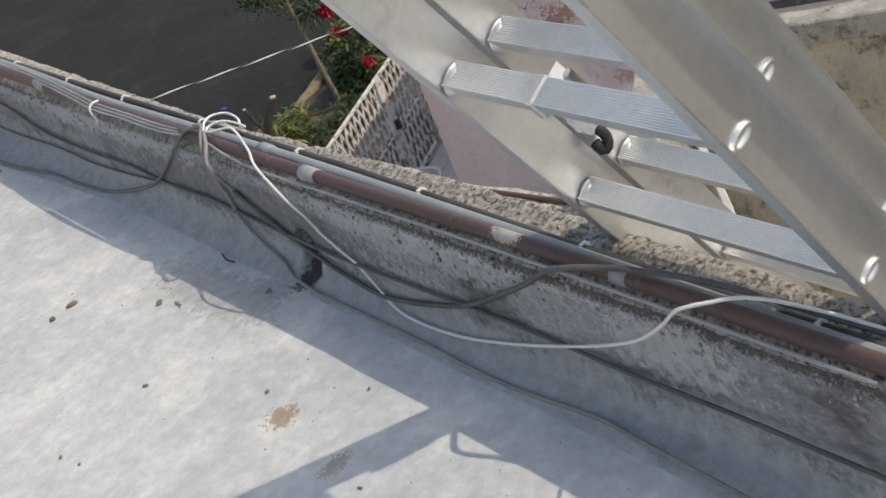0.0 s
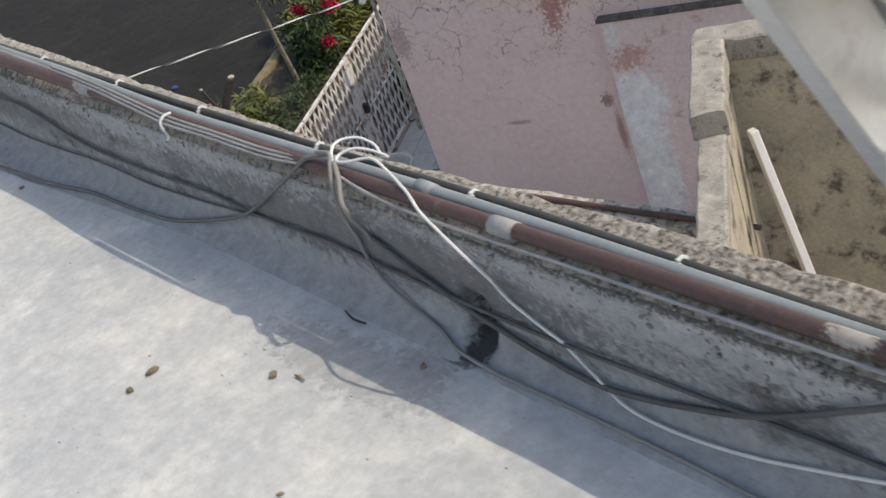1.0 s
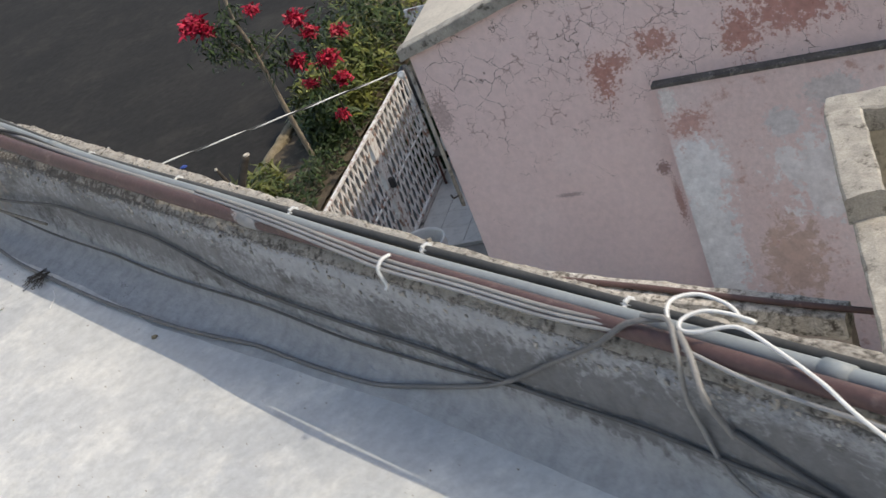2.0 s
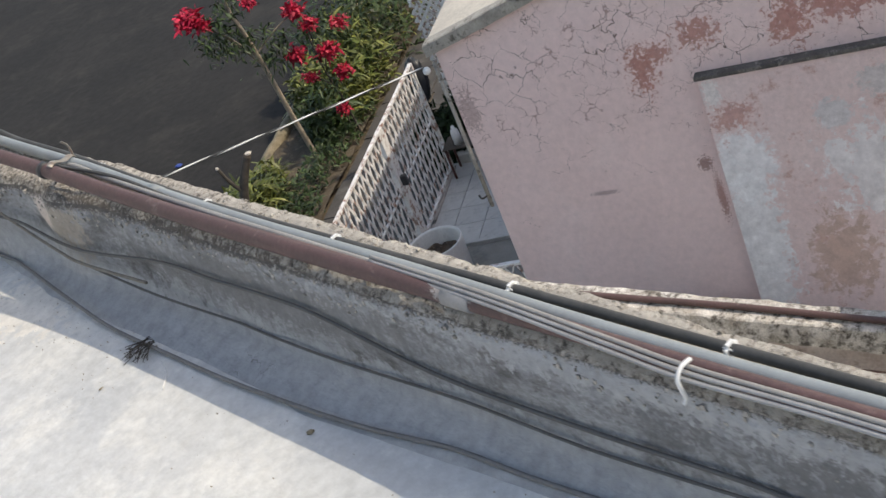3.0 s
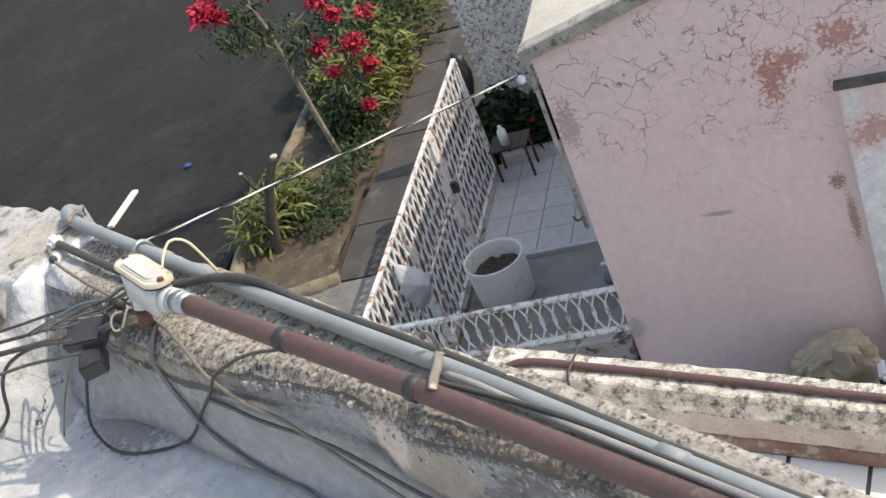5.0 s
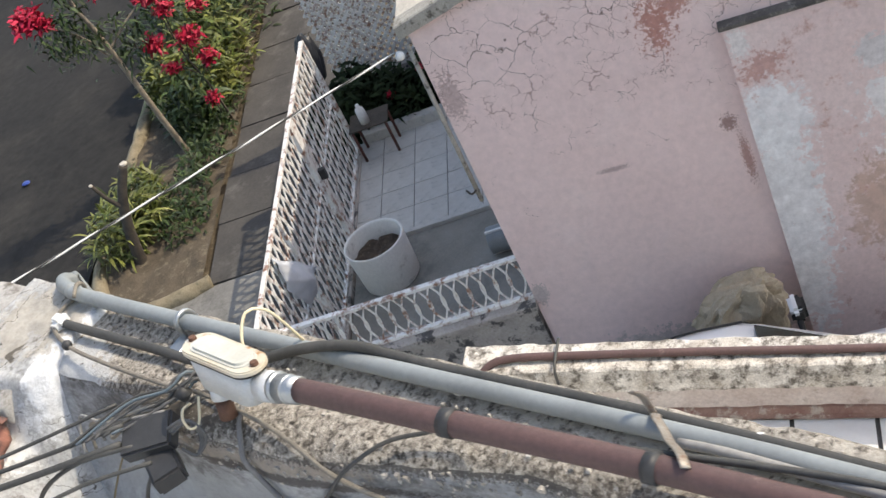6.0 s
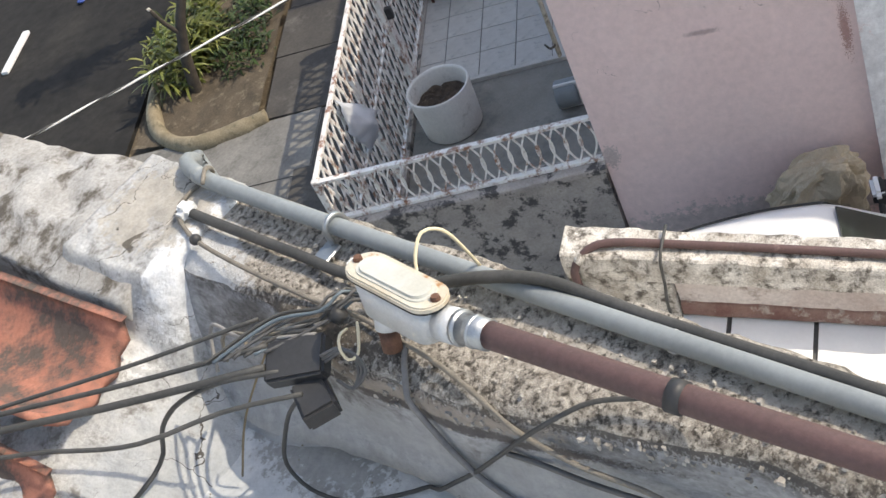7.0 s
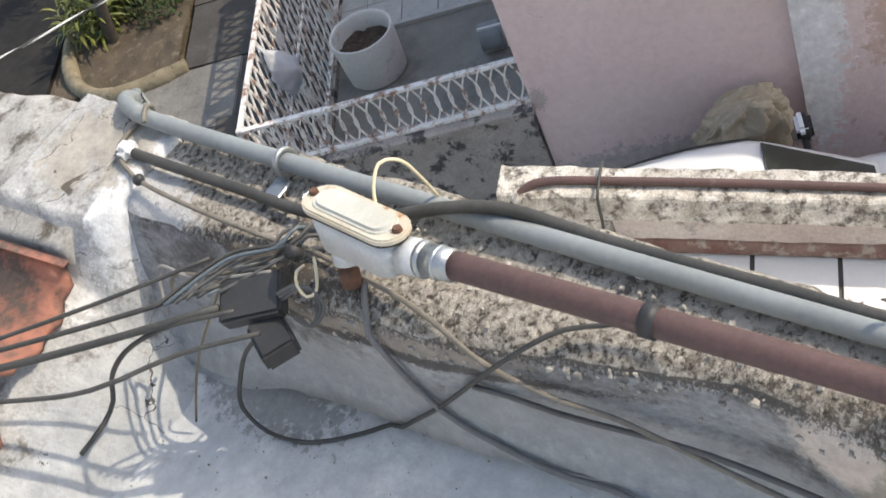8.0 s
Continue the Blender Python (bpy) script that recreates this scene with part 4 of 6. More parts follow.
part("soil", mesh_of("soil", vs, fs, M_SOIL), M_SOIL, pot, "dry brown soil with litter")
del vs, fs

# plastic bag hung on the grille: a crumpled kite
bag = thing("plastic_bag", H(1.3, 2.03, -5.15), "pale crumpled plastic bag caught on the grille", "bag")
vs, fs = [], []
K = 14
for j in range(K + 1):
    for i in range(K + 1):
        a, b = i / K, j / K
        p = Vector(H(1.0, 0, -4.36)) * (1 - a) * (1 - b) + Vector(H(1.72, 0, -5.08)) * a * (1 - b) + Vector(H(0.96, 0, -4.72)) * (1 - a) * b + Vector(H(1.18, 0, -5.10)) * a * b
        bul = math.sin(math.pi * a) * math.sin(math.pi * b)
        p += HV * (2.075 - 0.11 * bul + rough(a * 3, b * 3, 1, 1.5, 0.035))
        vs.append(p)
for j in range(K):
    for i in range(K):
        a = j * (K + 1) + i
        fs.append((a, a + 1, a + K + 2, a + K + 1))
bo = part("film", mesh_of("film", vs, fs, M_BAG, True), M_BAG, bag)
so = bo.modifiers.new("thick", "SOLIDIFY")
so.thickness = 0.006

# meter box low on the porch wall, hidden behind the corner but for its front
mb = thing("utility_box", H(1.95, 0.5, FZ - 0.03), "pale round-lidded utility drum on the porch floor", "utility box")
bm = bmesh.new()
bmesh.ops.create_cone(bm, cap_ends=True, segments=24, radius1=0.13, radius2=0.13, depth=0.2)
bmesh.ops.bevel(bm, geom=bm.edges[:], offset=0.01, segments=1, affect="EDGES")
bm.transform(Matrix.Translation(H(2.12, 0.54, FZ + 0.10)) @ hm @ pose(0, 0, 0, 90, 0, 0))
part("drum", bm, M_PVC, mb)
part("strap", boxbm((-0.012, -0.14, -0.14), (0.012, 0.1, 0.14), 0.004, Matrix.Translation(H(2.08, 0.54, FZ + 0.10)) @ hm), M_CLIP, mb)

# little table with a white bottle at the far end
tbl = thing("side_table", H(4.45, 1.6, FZ), "small brown metal stand on the porch tiles", "stand")
for u_, v_ in ((4.28, 2.0), (4.28, 1.62), (4.55, 2.0), (4.55, 1.62)):
    tube("leg", [H(u_, v_, FZ), H(u_, v_, FZ + 0.40)], 0.016, M_BROWNP, tbl)
part("tabletop", boxbm((-0.17, -0.22, 0), (0.17, 0.22, 0.02), 0.004, Matrix.Translation(H(4.42, 1.81, FZ + 0.40)) @ hm), M_DBARK, tbl)
vs, fs = tube_data([H(4.37, 1.84, FZ + 0.42), H(4.37, 1.84, FZ + 0.56), H(4.37, 1.84, FZ + 0.60), H(4.37, 1.84, FZ + 0.61), H(4.37, 1.84, FZ + 0.65)], [0.052, 0.052, 0.045, 0.022, 0.022], 16)
tagged(part("bottle", mesh_of("bottle", vs, fs, M_CLIP, True), M_CLIP), "white plastic bottle on the stand", "bottle")

# the neighbouring lattice beyond
lat = thing("lattice_fence", H(5.9, 1.6, GZ), "white diagonal lattice fence of the next porch", "fence")
rail("top_rail", lat, H(5.9, 1.12, -4.1), H(5.9, 2.36, -4.1), 0.02, 0.02)
rail("bottom_rail", lat, H(5.9, 1.12, -5.62), H(5.9, 2.36, -5.62), 0.02, 0.02)
for i in range(38):
    a = -1.2 + 0.095 * i
    v0, z0, v1, z1 = a, -5.6, a + 1.3, -4.12
    for sgn in (1, -1):
        w0, w1 = (v0, v1) if sgn > 0 else (v1, v0)
        k0 = max(0.0, min(1.0, (1.12 - w0) / (w1 - w0))), max(0.0, min(1.0, (2.36 - w0) / (w1 - w0)))
        lo, hi = min(k0), max(k0)
        if hi - lo > 0.03:
            rail("slat", lat, H(5.9 + 0.02 * sgn, w0 + (w1 - w0) * lo, z0 + (z1 - z0) * lo), H(5.9 + 0.02 * sgn, w0 + (w1 - w0) * hi, z0 + (z1 - z0) * hi), 0.006, 0.02)
part("lattice_base", prism([H(5.8, 1.12, 0), H(6.0, 1.12, 0), H(6.0, 2.36, 0), H(5.8, 2.36, 0)], GZ - 0.1, -5.64), M_PEELG, lat)
bb = bmesh.new()
bmesh.ops.create_icosphere(bb, subdivisions=4, radius=1)
for v in bb.verts:
    c = v.co.copy()
    v.co *= 1 + rough(c.x, c.y, c.z, 2.2, 0.16)
    v.co = Vector((v.co.x * 0.12, v.co.y * 0.12, v.co.z * 0.29))
bb.transform(Matrix.Translation(H(4.665, 2.13, -4.60)))
tagged(part("rubbish_bag", bb, M_BINBAG, None, "", True), "dark full rubbish bag hung on the end post of the grille", "rubbish bag")

# ---- street: pavement slabs, planting bed, kerb ----
pave = thing("pavement", H(6, 3, GZ), "pavement of dark worn cracked slabs", "pavement", kind="structure")
part("pavement_bed", prism([H(3.4, 2.16, 0), H(30, 2.16, 0), H(30, 4.0, 0), H(3.4, 4.0, 0)], GZ - 0.3, GZ - 0.02), M_EARTH, pave)
rng = random.Random(5)


def slab(u0, u1, v0, v1, material):
    j = lambda: rng.uniform(-0.02, 0.02)
    z = GZ + rng.uniform(-0.006, 0.008)
    pts = [H(u0 + 0.008 + j(), v0 + 0.008, 0), H(u1 - 0.008 + j(), v0 + 0.008, 0), H(u1 - 0.008 + j(), v1 - 0.01 + j(), 0), H(u0 + 0.008 + j(), v1 - 0.01 + j(), 0)]
    part("slab", prism(pts, GZ - 0.1, z), material, pave)


uu = 3.42
while uu < 14:
    w = rng.uniform(0.85, 1.25)
    k = rng.uniform(2.9, 3.2)
    slab(uu, uu + w, 2.16, k, M_PAVE)
    slab(uu, uu + w * rng.uniform(0.98, 1.0), k, 4.0, M_PAVE)
    uu += w
for a, b, c, d in ((-0.9, 0.4, 2.2, 3.4), (0.4, 1.5, 2.2, 3.3), (1.5, 2.5, 2.2, 3.5), (2.5, 3.4, 2.2, 3.3), (2.4, 3.4, 3.3, 4.5), (1.2, 2.4, 3.5, 4.7), (0.0, 1.2, 3.4, 4.8), (-0.9, 0.0, 3.4, 4.9)):
    slab(a, b, c, d, M_APRON if c > 3.2 else M_PAVE)

# raised bed of earth with a rounded kerb
bed = thing("planting_bed", H(6, 4.7, GZ), "roadside planting bed of dry earth with a rounded kerb", "planting bed", kind="structure")
vs, fs = [], []
for j in range(25):
    for i in range(121):
        u_, v_ = 3.45 + 12 * i / 120, 4.06 + 1.5 * j / 24
        p = H(u_, v_, GZ + 0.01 + rough(u_, v_, 0, 1.6, 0.05) + rough(u_, v_, 2, 7, 0.02))
        vs.append(p)
for j in range(24):
    for i in range(120):
        a = j * 121 + i
        fs.append((a, a + 1, a + 122, a + 121))
part("earth", mesh_of("earth", vs, fs, M_EARTH, True), M_EARTH, bed)
kl = [H(15, 5.55, GZ), H(9, 5.55, GZ), H(5.2, 5.53, GZ), H(4.2, 5.48, GZ), H(3.62, 5.25, GZ), H(3.3, 4.8, GZ), H(3.34, 4.3, GZ), H(3.46, 3.93, GZ)]
ln = spline(kl, 0.06)
v, f = tube_data(ln, [0.095 + rough(p.x, p.y, 0, 3, 0.02) for p in ln], 8, 1.2)
part("kerb", mesh_of("kerb", v, f, M_KERB, True), M_KERB, bed, "rounded mossy kerb")


# ---- plants ----
def leaf(vs, fs, base, d, up, length, width, droop, n=3):
    """A tapered blade of n quads that droops."""
    d = d.normalized()
    s = d.cross(up)
    s = s.normalized() if s.length > 1e-3 else Vector((1, 0, 0))
    i0 = len(vs)
    for k in range(n + 1):
        t = k / n
        c = base + d * (length * t) + Vector((0, 0, -droop * length * t * t))
        w = width * (0.55 + 0.9 * t - 1.4 * t * t) if k < n else 0.0
        vs.append(c - s * w)
        vs.append(c + s * w)
    for k in range(n):
        a = i0 + 2 * k
        fs.append((a, a + 1, a + 3, a + 2))


def clump(name, u0, v0, z, radius, height, count, length, width, material, seed, label, category, droop=0.5):
    r = random.Random(seed)
    vs, fs = [], []
    for _ in range(count):
        a, q_ = r.uniform(0, 6.283), radius * math.sqrt(r.random())
        b = H(u0 + math.cos(a) * q_, v0 + math.sin(a) * q_, z + r.uniform(0, height) * (1 - 0.5 * q_ / max(radius, 0.01)))
        d = Vector((r.gauss(0, 1), r.gauss(0, 1), r.uniform(0.1, 1.6)))
        leaf(vs, fs, b, d, Vector((r.gauss(0, 0.4), r.gauss(0, 0.4), 1)), length * r.uniform(0.6, 1.2), width * r.uniform(0.7, 1.3), droop * r.uniform(0.3, 1.2))
    ob = part(name, mesh_of(name, vs, fs, material, True), material)
    return tagged(ob, label, category)


sp = "spiky variegated yellow-green shrub in the roadside bed"
for i, (u0, v0, rr, hh) in enumerate(((4.55, 5.2, 0.34, 0.75), (5.1, 5.25, 0.3, 0.55), (4.95, 4.95, 0.22, 0.6), (5.6, 5.15, 0.28, 0.5))):
    clump("spiky_shrub", u0, v0, GZ, rr, hh, 260, 0.32, 0.024, M_LEAFY, 20 + i, sp, "shrub", 0.7)
for i, (u0, v0, rr, hh) in enumerate(((4.7, 4.42, 0.38, 0.34), (5.3, 4.5, 0.38, 0.36), (5.9, 4.4, 0.36, 0.36), (6.5, 4.35, 0.36, 0.36), (5.1, 4.9, 0.25, 0.3), (7.2, 4.35, 0.4, 0.4))):
    clump("low_shrub", u0, v0, GZ, rr, hh, 260, 0.14, 0.02, M_LEAF, 40 + i, "low dark green leafy shrub in the roadside bed", "shrub", 0.6)
for i, (u0, v0, rr, hh) in enumerate(((6.95, 4.6, 0.4, 0.8), (7.6, 4.5, 0.5, 1.0), (8.3, 4.5, 0.62, 1.35), (9.2, 4.5, 0.75, 1.7), (10.2, 4.6, 0.85, 1.9), (11.3, 4.7, 0.9, 2.0), (8.8, 5.0, 0.6, 1.5), (7.7, 5.0, 0.4, 0.9))):
    clump("tall_shrub", u0, v0, GZ, rr, hh, 800, 0.24, 0.028, M_LEAFY if i % 3 else M_LEAF, 60 + i, "tall bushy shrub with narrow yellow-green leaves", "shrub", 0.6)

# young tree with scarlet bracts
tree = thing("young_tree", H(6.25, 4.63, GZ), "slender young tree with scarlet flower heads", "tree")


def limb(name, pts, r0, r1, material, parent):
    ln = spline(pts, 0.06)
    k = len(ln) - 1
    v, f = tube_data(ln, [r0 + (r1 - r0) * i / k for i in range(k + 1)], 9)
    return part(name, mesh_of(name, v, f, material, True), material, parent)


limb("trunk", [H(6.25, 4.63, GZ - 0.05), H(6.22, 4.69, -5.4), H(6.20, 4.73, -4.7), H(6.19, 4.78, -4.1), H(6.15, 4.83, -3.7), H(6.17, 4.82, -3.35)], 0.042, 0.026, M_BARK, tree)
heads = [(5.95, 5.33, -3.58, 0.20), (6.0, 5.2, -3.72, 0.13), (6.57, 4.19, -4.05, 0.16), (6.47, 4.38, -4.62, 0.15), (6.66, 4.02, -4.76, 0.17), (6.5, 4.34, -5.0, 0.12), (6.71, 3.94, -5.12, 0.13), (6.6, 4.12, -5.6, 0.11), (6.62, 4.1, -4.3, 0.13), (6.33, 4.62, -3.7, 0.12), (6.9, 3.8, -4.5, 0.12)]
for i, (a, b, c, r) in enumerate(heads[:3]):
    limb("branch", [H(6.2, 4.74, -4.55 + 0.1 * i), H((a + 6.2) / 2, (b + 4.74) / 2, (c - 4.3) / 2), H(a, b, c)], 0.016, 0.007, M_BARK, tree)
# second slender stem carrying the nearer heads
limb("stem", [H(6.75, 4.1, GZ - 0.03), H(6.68, 4.1, -5.5), H(6.6, 4.15, -4.9), H(6.6, 4.15, -4.3), H(6.57, 4.19, -4.02)], 0.016, 0.007, M_DBARK, tree)
for a, b, c, r in heads[3:9]:
    limb("branch", [H(6.63, 4.13, c - 0.25), H((a + 6.63) / 2, (b + 4.13) / 2, c - 0.08), H(a, b, c)], 0.009, 0.005, M_DBARK, tree)
rng = random.Random(11)
for a, b, c, r in heads:
    vs, fs = [], []
    for _ in range(int(210 * r / 0.15)):
        d = Vector((rng.gauss(0, 1), rng.gauss(0, 1), rng.gauss(0.5, 0.8)))
        o = H(a, b, c) + Vector((rng.gauss(0, r * 0.38), rng.gauss(0, r * 0.38), rng.gauss(0, r * 0.3)))
        leaf(vs, fs, o, d, Vector((rng.gauss(0, 0.6), rng.gauss(0, 0.6), 1)), r * rng.uniform(0.35, 0.75), r * 0.19, 0.3, 2)
    part("flower_head", mesh_of("flower_head", vs, fs, M_RED, True), M_RED, tree, "scarlet bracts")
vs, fs = [], []
for a, b, c, r, cnt in ((6.0, 5.12, -4.0, 0.26, 220), (6.2, 4.85, -4.15, 0.24, 160), (6.08, 5.0, -3.75, 0.2, 110), (6.3, 4.62, -4.5, 0.2, 120), (6.45, 4.5, -4.3, 0.18, 90), (6.62, 4.15, -5.2, 0.2, 90), (6.7, 4.1, -4.4, 0.18, 70), (6.15, 4.85, -3.6, 0.16, 70)):
    for _ in range(cnt):
        d = Vector((rng.gauss(0, 1), rng.gauss(0, 1), rng.gauss(-0.1, 0.6)))
        o = H(a, b, c) + Vector((rng.gauss(0, r * 0.6), rng.gauss(0, r * 0.6), rng.gauss(0, r * 0.5)))
        leaf(vs, fs, o, d, Vector((rng.gauss(0, 0.5), rng.gauss(0, 0.5), 1)), rng.uniform(0.07, 0.14), 0.022, 0.5, 2)
part("crown", mesh_of("crown", vs, fs, M_LEAF, True), M_LEAF, tree, "sparse dark green leaves")

# lopped stump with two stubs
st = thing("lopped_stump", H(4.31, 4.98, GZ), "dark lopped tree stump with pale cut ends", "tree stump")
limb("trunk", [H(4.31, 4.98, GZ - 0.05), H(4.36, 4.9, -5.7), H(4.44, 4.77, -5.3), H(4.55, 4.6, -4.98)], 0.075, 0.05, M_DBARK, st)
limb("stub", [H(4.40, 4.8, -5.42), H(4.36, 4.9, -5.2), H(4.33, 4.95, -4.98)], 0.028, 0.022, M_DBARK, st)
for a, r in ((H(4.556, 4.59, -4.965), 0.045), (H(4.328, 4.955, -4.968), 0.021)):
    bm = bmesh.new()
    bmesh.ops.create_cone(bm, cap_ends=True, segments=14, radius1=r, radius2=r * 0.9, depth=0.02)
    bm.transform(Matrix.Translation(a))
    part("cut_end", bm, M_ROOFP, st, "pale sawn wood")
# dark plants beyond the porch; their leaf colour also carries the shade there
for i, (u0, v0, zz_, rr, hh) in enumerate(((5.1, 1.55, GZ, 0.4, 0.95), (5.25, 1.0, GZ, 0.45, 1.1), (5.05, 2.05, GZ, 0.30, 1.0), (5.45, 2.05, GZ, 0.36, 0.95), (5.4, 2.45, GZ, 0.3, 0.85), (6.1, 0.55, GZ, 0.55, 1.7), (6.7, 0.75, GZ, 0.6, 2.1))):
    clump("dark_shrub", u0, v0, zz_, rr, hh, 1500, 0.17, 0.034, M_LEAFD, 90 + i, "dark green leafy shrub beyond the porch, coloured as in shade", "shrub", 0.6)
rng = random.Random(4)
vs, fs = [], []
for a, b, c in ((5.0, 1.2, -5.3), (5.05, 0.6, -5.25), (4.9, 1.6, -5.45), (5.0, 0.3, -5.2)):
    for _ in range(26):
        d = Vector((rng.gauss(0, 1), rng.gauss(0, 1), rng.gauss(0.3, 0.8)))
        leaf(vs, fs, H(a, b, c), d, Vector((rng.gauss(0, 0.6), 0, 1)), 0.06, 0.014, 0.3, 2)
tagged(part("red_blossom", mesh_of("red_blossom", vs, fs, M_RED, True), M_RED), "small red blossoms among dark leaves", "flowers", kind="stuff")

# things on the road
a, b = H(5.93, 8.15, GZ - 0.08), H(6.81, 8.11, GZ - 0.08)
wbm = boxbm((0, -0.05, 0.0), ((b - a).length, 0.05, 0.05), 0.008, frame_m(a, b - a))
tagged(part("white_plank", wbm, M_MARK), "clean white plank lying on the asphalt", "plank")
bm = bmesh.new()
bmesh.ops.create_icosphere(bm, subdivisions=3, radius=0.055)
for v in bm.verts:
    c = v.co.copy()
    v.co *= 1 + rough(c.x * 9, c.y * 9, c.z * 9, 1.2, 0.5)
    v.co.z = (v.co.z + 0.1) * 0.35
bm.transform(Matrix.Translation(H(7.19, 7.38, GZ - 0.085)))
tagged(part("plastic_scrap", bm, M_BLUE), "crumpled blue plastic scrap on the asphalt", "litter")

# twisted service wire from the insulator
w0, w1 = H(-0.05, 0.12, -2.43), Vector((-9.0, 15.35, -1.0))
wire = thing("service_wire", w0, "twisted black and white service wire strung across the drive", "wire")
for ph, mt in ((0, M_WHITEC), (math.pi, M_BLACK)):
    pts = []
    for i in range(421):
        t = i / 420
        c = w0.lerp(w1, t) + Vector((0, 0, -0.35 * 4 * t * (1 - t) * 0.25))
        d = (w1 - w0).normalized()
        s = d.cross(Vector((0, 0, 1))).normalized()
        k = ph + 2 * math.pi * t * 34
        pts.append(c + s * (0.0028 * math.cos(k)) + Vector((0, 0, 0.0028 * math.sin(k))))
    v, f = tube_data(pts, 0.0065, 6)
    part("strand", mesh_of("strand", v, f, mt, True), mt, wire)
tagged(tube("utility_pole", [(-9.06, 15.4, GZ - 0.3), (-9.06, 15.4, 1.0)], 0.11, M_COPE, None, "", "", 14), "grey concrete utility pole holding the wire", "pole")

# ---- car in the drive: silver hatchback, nose away from the street ----
car = thing("car", H(-1.75, -1.5, GZ), "parked silver-white hatchback in the drive", "car")
CU = -1.635


def carp(x, l, z):
    """x across (right side towards the house), l along to the nose, z over the ground."""
    return H(CU + x, 0.44 - l, GZ + z)


def loft(name, rows, material, label="", smooth=True):
    vs, fs = [], []
    n = len(rows[0])
    for r in rows:
        vs += [carp(*p) for p in r]
    for j in range(len(rows) - 1):
        for k in range(n - 1):
            a = j * n + k
            fs.append((a, a + 1, a + n + 1, a + n))
    fs.append(tuple(range(n))[::-1])
    fs.append(tuple((len(rows) - 1) * n + k for k in range(n)))
    return part(name, mesh_of(name, vs, fs, material, smooth), material, car, label)


def ring(l, w, z0, z1, rr=0.10):
    half = w / 2
    pts = [(-half, l, z0), (-half, l, z1 - rr), (-half + rr * 0.3, l, z1 - rr * 0.3), (-half + rr, l, z1), (0, l, z1 + 0.015), (half - rr, l, z1), (half - rr * 0.3, l, z1 - rr * 0.3), (half, l, z1 - rr), (half, l, z0)]
    return pts


loft("body", [ring(0.0, 1.45, 0.45, 0.75), ring(0.06, 1.58, 0.28, 0.92), ring(0.5, 1.64, 0.22, 0.94), ring(2.6, 1.66, 0.22, 0.95), ring(3.3, 1.62, 0.22, 0.9), ring(3.75, 1.5, 0.26, 0.76), ring(3.88, 1.35, 0.38, 0.62)], M_CARW)
loft("cabin", [ring(0.10, 1.40, 0.9, 0.96, 0.05), ring(0.30, 1.34, 0.9, 1.27, 0.09), ring(0.55, 1.30, 0.9, 1.44, 0.10), ring(0.95, 1.27, 0.9, 1.545, 0.10), ring(1.45, 1.25, 0.9, 1.585, 0.10), ring(1.80, 1.24, 0.9, 1.565, 0.10), ring(1.95, 1.25, 0.9, 1.49, 0.10), ring(2.6, 1.40, 0.9, 0.98, 0.05)], M_CARW)


def pane(name, quad, label=""):
    P = [carp(*p) for p in quad]
    nrm = (P[1] - P[0]).cross(P[3] - P[0]).normalized()
    vs = [p + nrm * 0.006 for p in P] + [p - nrm * 0.006 for p in P]
    fs = [(0, 1, 2, 3), (7, 6, 5, 4)] + [(i, i + 4, (i + 1) % 4 + 4, (i + 1) % 4) for i in range(4)]
    return part(name, mesh_of(name, vs, fs, M_GLASS), M_GLASS, car, label)


pane("windscreen", [(-0.52, 1.915, 1.535), (0.52, 1.915, 1.535), (0.60, 2.57, 1.02), (-0.60, 2.57, 1.02)])
pane("rear_window", [(-0.5, 0.52, 1.43), (0.5, 0.52, 1.43), (0.56, 0.14, 1.02), (-0.56, 0.14, 1.02)])
